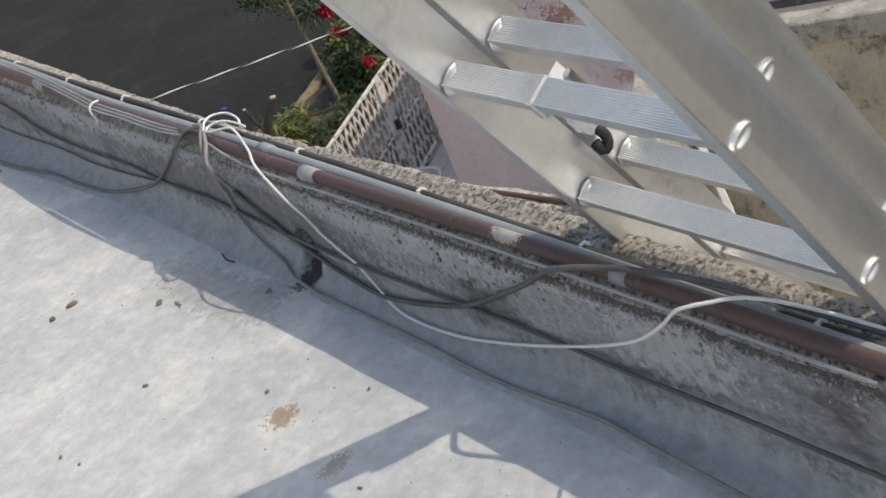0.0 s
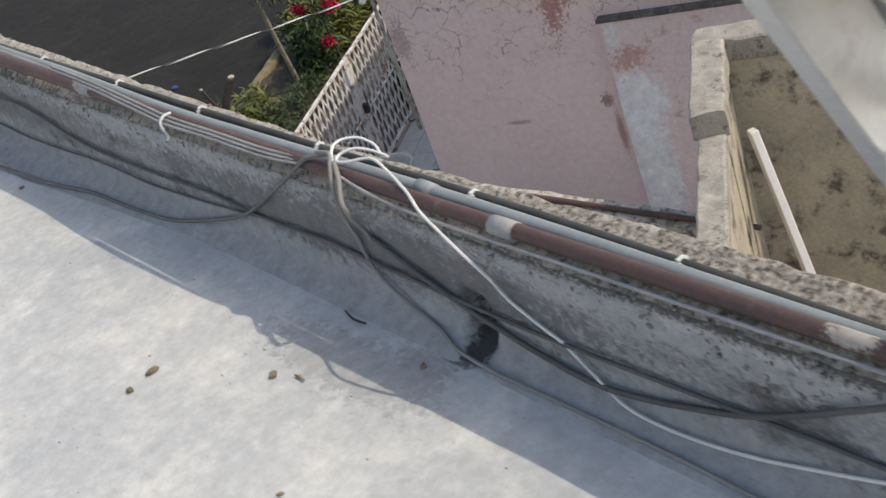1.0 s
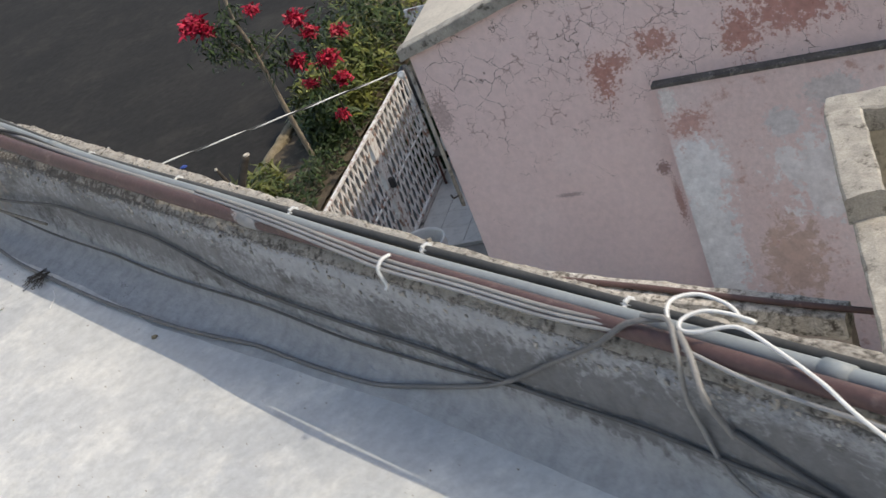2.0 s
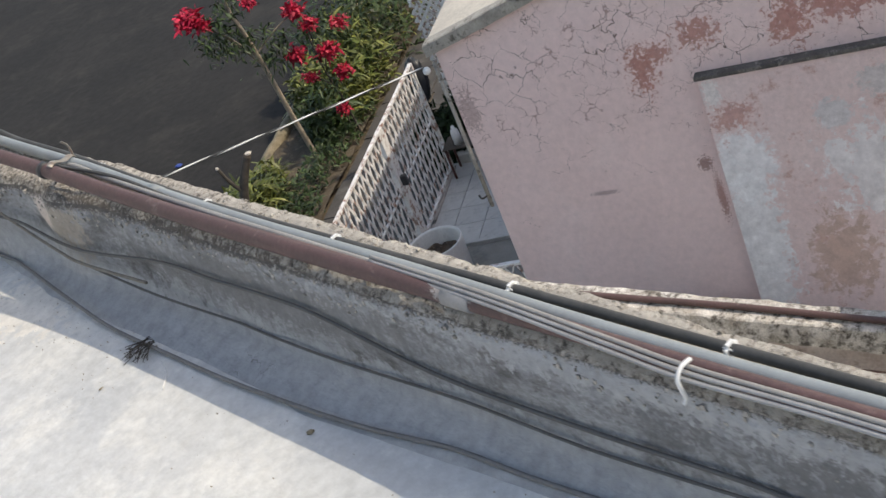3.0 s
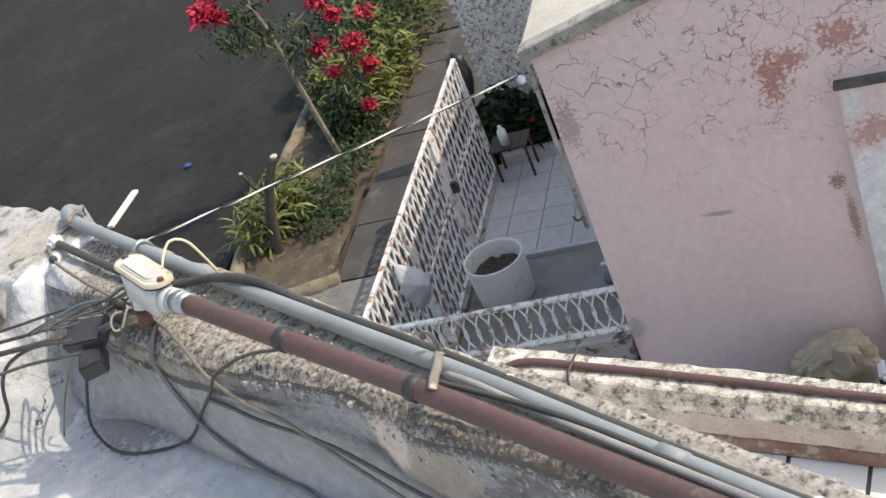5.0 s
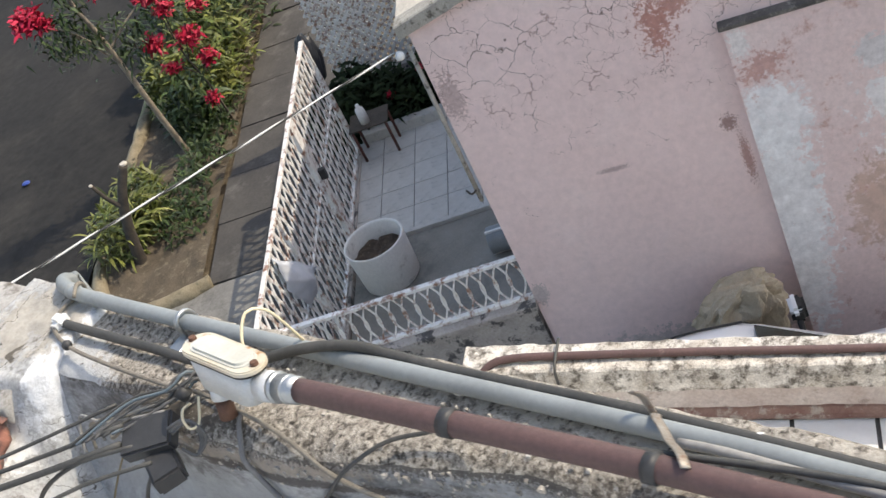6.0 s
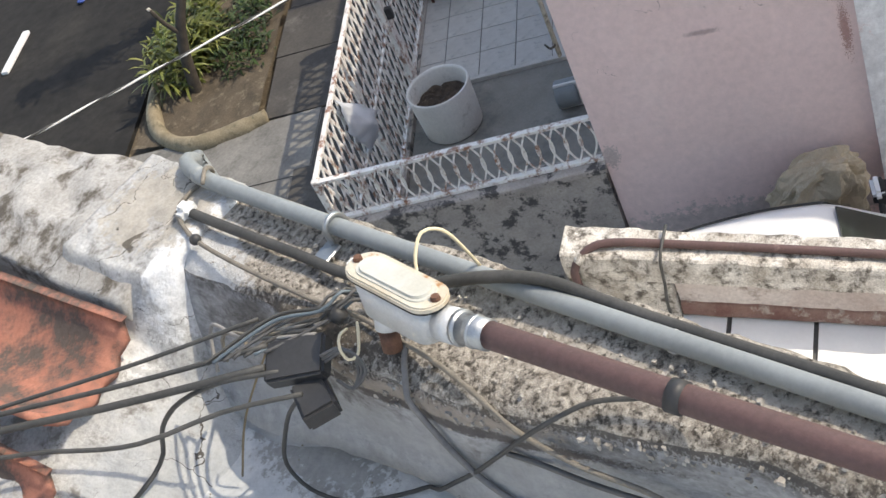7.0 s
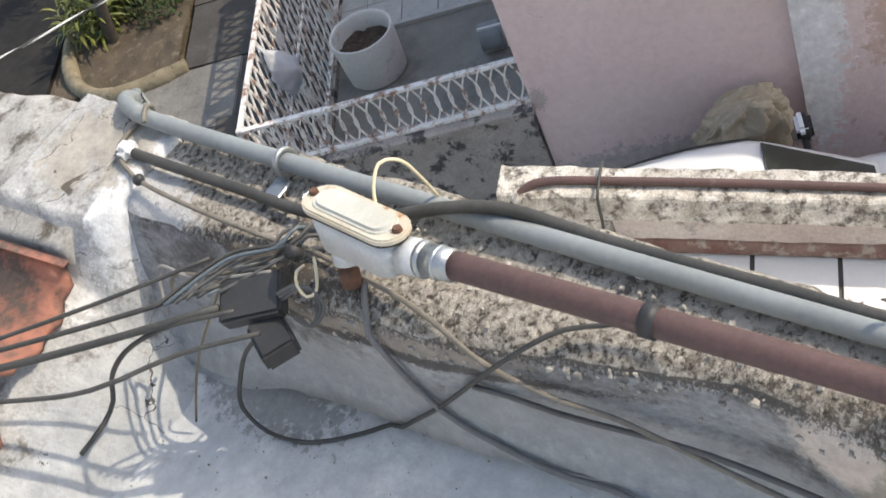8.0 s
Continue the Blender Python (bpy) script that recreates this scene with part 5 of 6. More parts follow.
for sx in (-1, 1):
    pane("side_window", [(sx * 0.652, 0.65, 1.38), (sx * 0.652, 1.86, 1.46), (sx * 0.712, 2.35, 1.0), (sx * 0.712, 0.45, 1.0)])
    tube("roof_moulding", [carp(sx * 0.565, l, z + 0.012) for l, z in ((0.36, 1.29), (0.57, 1.425), (0.95, 1.532), (1.45, 1.574), (1.85, 1.54))], 0.009, M_RUB, car)
    mr = boxbm((-0.09, -0.055, -0.07), (0.09, 0.055, 0.07), 0.03, Matrix.Translation(carp(sx * 0.94, 2.21, 1.17)) @ hm, 3)
    mp = part("wing_mirror", mr, M_RUB, car, "black wing mirror with a silver cap")
    part("mirror_cap", boxbm((-0.094, -0.02, 0.0), (0.094, 0.06, 0.075), 0.025, Matrix.Translation(carp(sx * 0.94, 2.215, 1.17)) @ hm, 2), M_CARW, mp)
    tube("mirror_arm", [carp(sx * 0.70, 2.2, 1.06), carp(sx * 0.86, 2.2, 1.13)], 0.022, M_RUB, mp)
    for l in (0.62, 3.15):
        bm = bmesh.new()
        bmesh.ops.create_cone(bm, cap_ends=True, segments=28, radius1=0.29, radius2=0.29, depth=0.18)
        bmesh.ops.bevel(bm, geom=[e for e in bm.edges if e.calc_face_angle(0) > 1], offset=0.03, segments=2, affect="EDGES")
        wm = Matrix.Translation(carp(sx * 0.76, l, 0.29)) @ hm @ pose(0, 0, 0, 0, 90, 0)
        bm.transform(wm)
        whl = part("wheel", bm, M_RUB, car)
        bm = bmesh.new()
        bmesh.ops.create_cone(bm, cap_ends=True, segments=20, radius1=0.18, radius2=0.18, depth=0.19)
        bm.transform(wm)
        part("rim", bm, M_ZINC, whl)
    part("head_lamp" , boxbm((-0.14, -0.05, -0.07), (0.14, 0.05, 0.07), 0.03, Matrix.Translation(carp(sx * 0.52, 3.74, 0.66)) @ hm, 2), M_CLIP, car)

# covered pile beside the car
bm = bmesh.new()
bmesh.ops.create_icosphere(bm, subdivisions=5, radius=1)
for v in bm.verts:
    c = v.co.copy()
    c = Vector([math.copysign(abs(q_) ** 0.75, q_) for q_ in c])
    a = math.atan2(c.y, c.x)
    fold = 0.26 * abs(math.sin(3.5 * a + 1.5 * c.z)) + 0.10 * math.sin(11 * a + 3 * c.z)
    r = 1 + fold * (1 - abs(c.z)) + rough(c.x, c.y, c.z, 2.6, 0.34)
    t = (c.z + 1) / 2
    w = 1.0 + 0.28 * max(0, t - 0.3)
    v.co = Vector((c.x * r * 0.16 * w, c.y * r * 0.27 * w, t ** 0.7 * (1.30 - 0.16 * c.y) * (1 + rough(c.x, c.y, 2, 1.3, 0.06))))
bm.transform(Matrix.Translation(H(-0.40, -1.36, GZ - 0.02)) @ hm)
tagged(part("tarpaulin", bm, M_TARP), "pile under a folded tan tarpaulin beside the car", "covered pile")

# ---- conduits and cables on the parapet ----
brown = thing("steel_conduit", (0.045, 2.5, 0.235), "long red-brown painted steel conduit along the parapet", "conduit")
bpts = [(0.075, -3.8, 0.262), (0.072, 0.0, 0.258), (0.072, 1.0, 0.256), (0.064, 1.6, 0.256), (0.054, 2.2, 0.256), (0.046, 2.9, 0.256), (0.041, 3.4, 0.258), (0.036, 4.0, 0.262), (0.034, 4.3, 0.268), (0.024, 4.65, 0.289), (0.006, 4.9, 0.312), (-0.006, 5.13, 0.326)]
bln = spline(bpts, 0.03)
v, f = tube_data(bln, [0.0125 + 0.0035 * min(max((p.y - 3.0) / 0.6, 0), 1) for p in bln], 16)
part("pipe", mesh_of("pipe", v, f, M_BROWN, True), M_BROWN, brown)
for y0, y1, x, z, r, m_ in ((1.845, 1.895, 0.058, 0.256, 0.0155, M_SILVC), (3.27, 3.33, 0.042, 0.257, 0.0165, M_SILVC), (1.015, 1.045, 0.072, 0.256, 0.0150, M_PVC)):
    tube("coupling", [(x, y0, z), (x, y1, z)], r, m_, brown, sides=16)
for y, x, z in ((4.897, 0.006, 0.312), (4.64, 0.024, 0.288)):
    tube("tape", [(x, y - 0.008, z), (x - 0.001, y + 0.008, z + 0.001)], 0.0185, M_BOXBLK, brown, sides=14)

grey = thing("pvc_conduit", (0.09, 2.5, 0.235), "grey plastic conduit running along the parapet and over its end", "conduit")
gpts = [(0.10, -3.8, 0.25), (0.088, 0.5, 0.25), (0.087, 1.2, 0.25), (0.086, 2.0, 0.25), (0.072, 2.6, 0.251), (0.066, 2.95, 0.251), (0.074, 3.5, 0.251), (0.075, 3.9, 0.251), (0.085, 4.3, 0.252), (0.097, 4.6, 0.253), (0.104, 5.0, 0.253), (0.112, 5.4, 0.254), (0.120, 5.72, 0.256), (0.126, 5.82, 0.258)]
tube("pipe", gpts, 0.0128, M_PVC, grey, sides=14)
tube("elbow", [(0.126, 5.81, 0.258), (0.134, 5.845, 0.258), (0.148, 5.87, 0.252), (0.163, 5.885, 0.238), (0.173, 5.892, 0.215), (0.177, 5.895, 0.18), (0.178, 5.895, -0.4)], 0.0132, M_PVC, grey, sides=14)
for y, x in ((2.09, 0.084), (4.271, 0.083), (0.8, 0.088)):
    tube("coupling", [(x, y - 0.02, 0.251), (x + 0.001, y + 0.02, 0.251)], 0.0155, M_PVC, grey, sides=14)
cl = tube("strap", [(0.098, 5.512, 0.236), (0.096, 5.512, 0.262), (0.106, 5.512, 0.273), (0.122, 5.512, 0.271), (0.132, 5.512, 0.255), (0.132, 5.512, 0.236)], 0.0042, M_ZINC, grey, sides=6, step=0.005)
part("strap_foot", boxbm((0.062, 5.498, 0.232), (0.100, 5.526, 0.238), 0.002), M_ZINC, grey)

blk = thing("black_cable", (0.1, 2.5, 0.235), "thick dusty black cable clipped along the parapet", "cable")
tube("cable", [(0.115, -3.8, 0.247), (0.105, 0.8, 0.247), (0.106, 1.3, 0.247), (0.112, 1.86, 0.247), (0.104, 2.43, 0.247), (0.099, 2.86, 0.247), (0.097, 3.25, 0.247), (0.094, 3.67, 0.247), (0.093, 4.09, 0.248), (0.102, 4.35, 0.25), (0.118, 4.7, 0.252), (0.122, 4.98, 0.253), (0.124, 5.08, 0.257), (0.117, 5.16, 0.272), (0.092, 5.23, 0.277), (0.058, 5.33, 0.262), (0.052, 5.44, 0.250), (0.058, 5.55, 0.248), (0.063, 5.7, 0.248), (0.065, 5.775, 0.25)], 0.0080, M_BLACK, blk)
part("end_cap", boxbm((0.050, 5.772, 0.238), (0.080, 5.800, 0.266), 0.008, None, 2), M_CLIP, blk, "white plastic end cap")
c0 = None
for y, x in ((1.574, 0.109), (2.0, 0.109), (2.43, 0.104), (2.862, 0.099), (3.246, 0.097), (3.673, 0.094), (4.089, 0.093), (4.564, 0.112), (4.976, 0.118), (1.15, 0.106), (0.72, 0.105)):
    if c0 is None:
        cb_ = thing("cable_clip", (x, y, 0.237), "white plastic cable clip on the parapet", "cable clip", "white cable clips")
        part("band", boxbm((x - 0.0115, y - 0.0075, 0.236), (x + 0.0115, y + 0.0075, 0.2575), 0.005, None, 2), M_CLIP, cb_)
        part("nail_block", boxbm((x - 0.022, y - 0.006, 0.236), (x - 0.012, y + 0.006, 0.247), 0.002), M_CLIP, cb_)
        c0 = cb_
    else:
        copy_thing(c0, pose(x, y, 0.237, 0, 0, random.uniform(-8, 8)))

# pale flat cables lying on the conduit, held by a hook
for i, (dx, dz, m_) in enumerate(((0.0, 0.0, M_SILVC), (-0.005, -0.005, M_SILVC), (0.005, 0.004, M_GREYC))):
    tube("flat_cable", [(0.052 + dx, 3.52, 0.270 + dz), (0.040 + dx, 3.25, 0.276 + dz), (0.030 + dx * 1.2, 3.0, 0.270 + dz), (0.026 + dx * 1.3, 2.87, 0.266 + dz), (0.030 + dx, 2.7, 0.266 + dz), (0.036 + dx, 2.5, 0.262 + dz), (0.052 + dx, 2.36, 0.262 + dz * 0.5)], 0.0036, m_, None,
         "pale dusty cable lying over the conduit", "cable", 8, 0.03, 0.8, "bundle of pale cables")
hk = thing("hook_bracket", (0.02, 2.87, 0.2), "small white bent hook on the parapet face", "hook")
tube("hook", [(0.040, 2.872, 0.276), (0.022, 2.872, 0.278), (0.010, 2.872, 0.268), (0.011, 2.872, 0.250), (0.014, 2.873, 0.234), (0.008, 2.874, 0.228)], 0.003, M_CLIP, hk, sides=6, step=0.006)
tube("thin_cable", [(0.052, 0.6, 0.246), (0.050, 1.2, 0.244), (0.042, 1.7, 0.243), (0.034, 2.1, 0.245), (0.04, 2.28, 0.264)], 0.0030, M_SILVC, None, "thin pale cable along the parapet's inner edge", "cable")

# white wire: two loops over the pipes, then down the wall and along it
tube("white_wire", hung([(0.05, 2.30, 0.272), (0.072, 2.325, 0.285), (0.098, 2.335, 0.286), (0.122, 2.312, 0.282), (0.124, 2.268, 0.274), (0.112, 2.240, 0.268), (0.114, 2.222, 0.268), (0.108, 2.255, 0.276), (0.094, 2.285, 0.283), (0.072, 2.302, 0.281), (0.055, 2.29, 0.28), (0.06, 2.262, 0.282), (0.082, 2.225, 0.284), (0.075, 2.175, 0.278),
                    (0.045, 2.08, 0.272), (0.022, 2.02, 0.262), (0.012, 1.910, 0.206), (0.034, 1.881, 0.141), (0.034, 1.776, 0.097), (0.032, 1.742, 0.071), (0.030, 1.659, 0.030), (0.028, 1.516, 0.028), (0.028, 1.342, 0.057), (0.028, 1.131, 0.126), (0.028, 1.015, 0.174), (0.026, 0.957, 0.209), (0.022, 0.905, 0.252), (0.026, 0.876, 0.280), (0.052, 0.839, 0.286), (0.081, 0.808, 0.282), (0.104, 0.737, 0.274), (0.125, 0.6, 0.258), (0.125, 0.3, 0.25)]),
     0.0027, M_WHITEC, None, "white electric wire looped over the pipes", "wire", 8, 0.012)
tube("grey_wire", hung([(0.06, 2.36, 0.28), (0.062, 2.325, 0.286), (0.05, 2.30, 0.285), (0.022, 2.275, 0.255), (0.022, 2.280, 0.184), (0.034, 2.266, 0.107), (0.032, 2.218, 0.057), (0.026, 2.081, 0.021), (0.020, 1.951, 0.012), (0.008, 1.761, 0.012), (0.008, 1.561, 0.012), (0.008, 1.261, 0.012), (-0.03, 0.6, 0.03), (-0.04, 0.0, 0.02)]),
     0.0036, M_GREYC, None, "grey wire hanging down the parapet to its foot", "wire")
tube("grey_wire", hung([(0.05, 2.29, 0.282), (0.03, 2.26, 0.262), (0.004, 2.23, 0.235), (0.026, 2.234, 0.170), (0.034, 2.224, 0.148)]), 0.0045, M_GREYC, None, "short grey wire end hanging at the parapet", "wire")
tube("black_wire", hung([(0.031, 2.223, 0.157), (0.034, 2.141, 0.126), (0.032, 2.011, 0.086), (0.030, 1.842, 0.054), (0.030, 1.688, 0.046), (0.030, 1.525, 0.077), (0.030, 1.406, 0.115), (0.032, 1.284, 0.177), (0.030, 1.205, 0.222), (0.022, 1.12, 0.276), (0.049, 1.046, 0.282), (0.067, 0.985, 0.282), (0.084, 0.925, 0.278), (0.096, 0.837, 0.276), (0.110, 0.748, 0.264), (0.13, 0.5, 0.25)]),
     0.0048, M_DARKC, None, "dark cable slung along the parapet face", "cable", 8, 0.015)
tube("grey_cable", hung([(0.070, 2.33, 0.276), (0.046, 2.375, 0.274), (0.026, 2.42, 0.242), (0.026, 2.49, 0.200), (0.026, 2.539, 0.171), (0.026, 2.62, 0.121), (0.026, 2.69, 0.086), (0.024, 2.77, 0.056), (0.018, 2.94, 0.018), (-0.012, 3.126, 0.010), (-0.045, 3.37, 0.010), (-0.078, 3.589, 0.010), (-0.100, 3.904, 0.010), (-0.104, 4.16, 0.010), (-0.105, 4.4, 0.012), (-0.085, 4.66, 0.02), (-0.06, 4.88, 0.014), (-0.05, 4.99, 0.016), (-0.045, 5.09, 0.035), (-0.045, 5.17, 0.075), (-0.045, 5.22, 0.13), (-0.045, 5.25, 0.19), (-0.044, 5.268, 0.232), (-0.012, 5.285, 0.246), (0.012, 5.295, 0.25)]),
     0.0043, M_MIDC, None, "long grey cable lying along the foot of the parapet", "cable", 8, 0.02)
tube("face_cable", hung([(0.03, -0.6, 0.11), (0.03, 0.2, 0.115), (0.03, 0.823, 0.116), (0.034, 1.063, 0.104), (0.036, 1.323, 0.108), (0.041, 1.861, 0.093), (0.034, 2.254, 0.100), (0.034, 2.387, 0.104), (0.034, 2.625, 0.096), (0.034, 2.804, 0.106), (0.030, 3.089, 0.100), (0.02, 3.4, 0.105), (0.008, 3.73, 0.150), (0.004, 4.03, 0.146), (0.002, 4.226, 0.144), (-0.022, 4.59, 0.116), (-0.03, 4.85, 0.146), (-0.045, 5.03, 0.15), (-0.045, 5.13, 0.165)]),
     0.0036, M_DARKC, None, "thin dark cable pinned across the parapet face", "cable")
tube("face_cable", hung([(0.034, 2.62, 0.095), (0.034, 2.85, 0.075), (0.030, 3.1, 0.062), (0.02, 3.365, 0.066), (0.012, 3.72, 0.050), (0.0, 4.0, 0.05), (-0.02, 4.3, 0.062), (-0.03, 4.6, 0.085)]),
     0.0026, M_DARKC, None, "thin dark cable low on the parapet face", "cable")
tube("rope", hung([(0.105, 5.775, 0.272), (0.128, 5.79, 0.276), (0.142, 5.80, 0.262), (0.14, 5.81, 0.245), (0.11, 5.82, 0.245), (0.075, 5.815, 0.247), (0.050, 5.79, 0.25), (0.025, 5.725, 0.250), (0.012, 5.63, 0.250), (0.006, 5.54, 0.247), (0.003, 5.45, 0.244), (0.002, 5.376, 0.246), (-0.022, 5.225, 0.248), (-0.04, 5.149, 0.236), (-0.048, 5.089, 0.206), (-0.044, 5.016, 0.18), (-0.036, 4.949, 0.166), (-0.034, 4.837, 0.134), (-0.036, 4.66, 0.10), (-0.038, 4.55, 0.095), (-0.02, 4.3, 0.09)]),
     0.0035, M_ROPE, None, "dirty pale rope tied over the pipe end along the wall", "rope", 8, 0.012)
kb = bmesh.new()
bmesh.ops.create_icosphere(kb, subdivisions=2, radius=0.009)
kb.transform(Matrix.Translation((0.024, 5.722, 0.253)))
tagged(part("wire_connector", kb, M_BOXBLK, None, "", True), "small dark knot on the rope", "knot")
tube("black_wire", hung([(0.03, 4.55, 0.27), (0.026, 4.7, 0.275), (0.028, 4.82, 0.285), (0.030, 4.92, 0.268), (0.016, 4.97, 0.260), (-0.001, 5.012, 0.255), (-0.024, 5.038, 0.250), (-0.050, 5.075, 0.228), (-0.052, 5.12, 0.18), (-0.052, 5.17, 0.13), (-0.056, 5.22, 0.08), (-0.066, 5.28, 0.03), (-0.09, 5.33, 0.008), (-0.12, 5.372, 0.006), (-0.142, 5.416, 0.006), (-0.15, 5.472, 0.012), (-0.146, 5.50, 0.05), (-0.132, 5.485, 0.10), (-0.118, 5.45, 0.16), (-0.112, 5.40, 0.212)]),
     0.0031, M_BLACK, None, "thin black wire looping down from the terminal box", "wire", 8, 0.012)
tube("thin_cable", [(0.076, 4.64, 0.268), (0.074, 4.58, 0.272), (0.066, 4.45, 0.272), (0.06, 4.27, 0.272), (0.056, 4.0, 0.268), (0.056, 3.7, 0.264), (0.055, 3.4, 0.262)], 0.0058, M_GREYC, None, "grey cable lying between the two conduits", "cable")
tube("thin_cable", [(0.02, 4.92, 0.288), (0.03, 4.8, 0.284), (0.05, 4.62, 0.283), (0.066, 4.47, 0.280), (0.072, 4.36, 0.274), (0.071, 4.25, 0.266), (0.069, 4.12, 0.256)], 0.0042, M_BLACK, None, "black cable crossing over the conduits", "cable")
tie = thing("pipe_strap", (0.05, 4.63, 0.28), "worn pale metal strip bent over the two conduits", "pipe strap")
tube("strip", [(0.118, 4.690, 0.240), (0.112, 4.687, 0.262), (0.100, 4.678, 0.272), (0.084, 4.660, 0.276), (0.064, 4.640, 0.286), (0.046, 4.618, 0.300), (0.034, 4.605, 0.306), (0.022, 4.595, 0.305)], 0.0068, M_STRIP, tie, sides=8, step=0.006, flat=0.22)
tube("bent_end", [(0.112, 4.690, 0.262), (0.116, 4.70, 0.284), (0.108, 4.705, 0.300)], 0.006, M_STRIP, tie, sides=8, step=0.006, flat=0.25)

# ---- conduit body at the end ----
cbm = thing("conduit_body", (0.008, 5.26, 0.235), "cast conduit box with a rusty-edged screwed cover", "junction box")
ax = Vector((0.018, 0.158, 0.004)).normalized()
nz_ = Vector((0.22, -0.05, 0.97)).normalized()
BM = frame_m((0.006, 5.262, 0.352), ax, nz_)


def oval(l, w, z0, z1, taper=1.0, seg=12, bevel=0.0):
    """A long rounded block: length l and width w, from z0 to z1."""
    pts = []
    for s in (1, -1):
        for k in range(seg + 1):
            a = -math.pi / 2 + math.pi * k / seg + (0 if s > 0 else math.pi)
            pts.append((s * (l - w) / 2 + math.cos(a) * w / 2, math.sin(a) * w / 2))
    bm = bmesh.new()
    lo = [bm.verts.new((x * taper, y * taper, z0)) for x, y in pts]
    hi = [bm.verts.new((x, y, z1)) for x, y in pts]
    bm.faces.new(lo[::-1])
    top = bm.faces.new(hi)
    for i in range(len(pts)):
        j = (i + 1) % len(pts)
        bm.faces.new((lo[i], lo[j], hi[j], hi[i]))
    bmesh.ops.recalc_face_normals(bm, faces=bm.faces[:])
    if bevel:
        bmesh.ops.bevel(bm, geom=[e for e in bm.edges if abs(e.verts[0].co.z - e.verts[1].co.z) < 1e-6 and e.verts[0].co.z > (z0 + z1) / 2], offset=bevel, segments=2, affect="EDGES")
    bm.transform(BM)
    return bm


part("body", oval(0.138, 0.047, -0.058, -0.008, 0.90), M_CAST, cbm, "grey painted cast body", True)
part("gasket", oval(0.150, 0.052, -0.008, -0.004), M_RUB, cbm)
cov = part("cover", oval(0.154, 0.054, -0.004, 0.003, 1.0, 12, 0.002), M_COVER, cbm, "cream cover with rust along its edge")
part("raised_panel", oval(0.117, 0.038, 0.003, 0.008, 1.05, 12, 0.0035), M_COVERP, cov)
for sx in (-1, 1):
    bm = bmesh.new()
    bmesh.ops.create_cone(bm, cap_ends=True, segments=12, radius1=0.0062, radius2=0.005, depth=0.005)
    bm.transform(BM @ Matrix.Translation((sx * 0.067, 0, 0.006)))
    part("screw", bm, M_RUST, cov, "rusty screw head")
part("ear", boxbm((0.070, -0.011, -0.02), (0.085, 0.011, 0.0), 0.005, BM, 2), M_CLIP, cbm)
hub = [BM @ Vector((-0.068, -0.001, -0.031)), BM @ Vector((-0.095, -0.004, -0.027))]
tube("hub", hub, 0.0212, M_CAST, cbm, sides=18)
tube("collar", [BM @ Vector((-0.095, -0.004, -0.027)), BM @ Vector((-0.101, -0.0045, -0.026))], 0.0215, M_ZINC, cbm, sides=18)
tube("sleeve", [BM @ Vector((-0.101, -0.0045, -0.026)), BM @ Vector((-0.138, -0.008, -0.021))], 0.0185, M_ZINC, cbm, sides=18)
tube("ring", [BM @ Vector((-0.116, -0.006, -0.024)), BM @ Vector((-0.121, -0.0065, -0.0235))], 0.0198, M_ZINC, cbm, sides=18)
tube("rear_hub", [BM @ Vector((0.03, 0.004, -0.055)), BM @ Vector((0.027, 0.008, -0.076))], 0.0165, M_CAST, cbm, sides=16)
tube("stub_pipe", [BM @ Vector((0.026, 0.010, -0.08)), BM @ Vector((0.024, 0.012, -0.106))], 0.0125, M_RUST, cbm, sides=16)
tube("cream_wire", [(0.034, 5.262, 0.330), (0.052, 5.272, 0.345), (0.075, 5.275, 0.358), (0.092, 5.268, 0.350), (0.100, 5.262, 0.336), (0.106, 5.258, 0.312), (0.112, 5.256, 0.285), (0.117, 5.256, 0.262)], 0.0023, M_CREAMC, None, "cream wire bent up out of the conduit box", "wire", 8, 0.008)

# ---- terminal boxes and service cables ----
anchor = thing("wire_anchor", (-0.003, 5.40, 0.21), "bundle of twisted wires hooked on the parapet edge", "wire bundle")
rng = random.Random(3)
for k in range(7):
    m_ = (M_DARKC, M_BLUEC, M_BLACK, M_DARKC)[k % 4]
    o = Vector((rng.uniform(-0.012, 0.012), rng.uniform(-0.03, 0.03), rng.uniform(-0.012, 0.02)))
    tube("strand", [Vector((0.030, 5.37 + 0.006 * k - 0.02, 0.250)), Vector((0.012, 5.375, 0.275)) + o, Vector((-0.02, 5.39, 0.268)) + o, Vector((-0.055, 5.42 + 0.006 * k, 0.262)) + o, Vector((-0.10 - 0.008 * k, 5.45 + 0.012 * k, 0.262))], 0.0023, m_, anchor, sides=6, step=0.01)
for k in range(4):
    tube("strand", [(-0.02 - 0.01 * k, 5.40, 0.262), (-0.05 - 0.012 * k, 5.46 + 0.015 * k, 0.25), (-0.075, 5.55 + 0.02 * k, 0.19 + 0.01 * k), (-0.05 - 0.02 * k, 5.60, 0.165)], 0.0028, (M_ROPE, M_GREYC)[k % 2], anchor, sides=6, step=0.012)
tb1 = thing("terminal_box", (-0.088, 5.41, 0.23), "flat black plastic terminal box hanging on its cables", "terminal box")
part("case", boxbm((-0.042, -0.028, -0.026), (0.042, 0.028, 0.0), 0.004, frame_m((-0.088, 5.410, 0.258), (0.50, -0.86, 0.05), (-0.2, -0.2, 0.95)), 2), M_BOXBLK, tb1)
tube("gland", [(-0.022, 5.392, 0.262), (-0.01, 5.385, 0.27)], 0.011, M_BOXBLK, tb1, sides=12)
tb2 = thing("terminal_box", (-0.11, 5.36, 0.22), "small square black terminal box with looped wires", "terminal box")
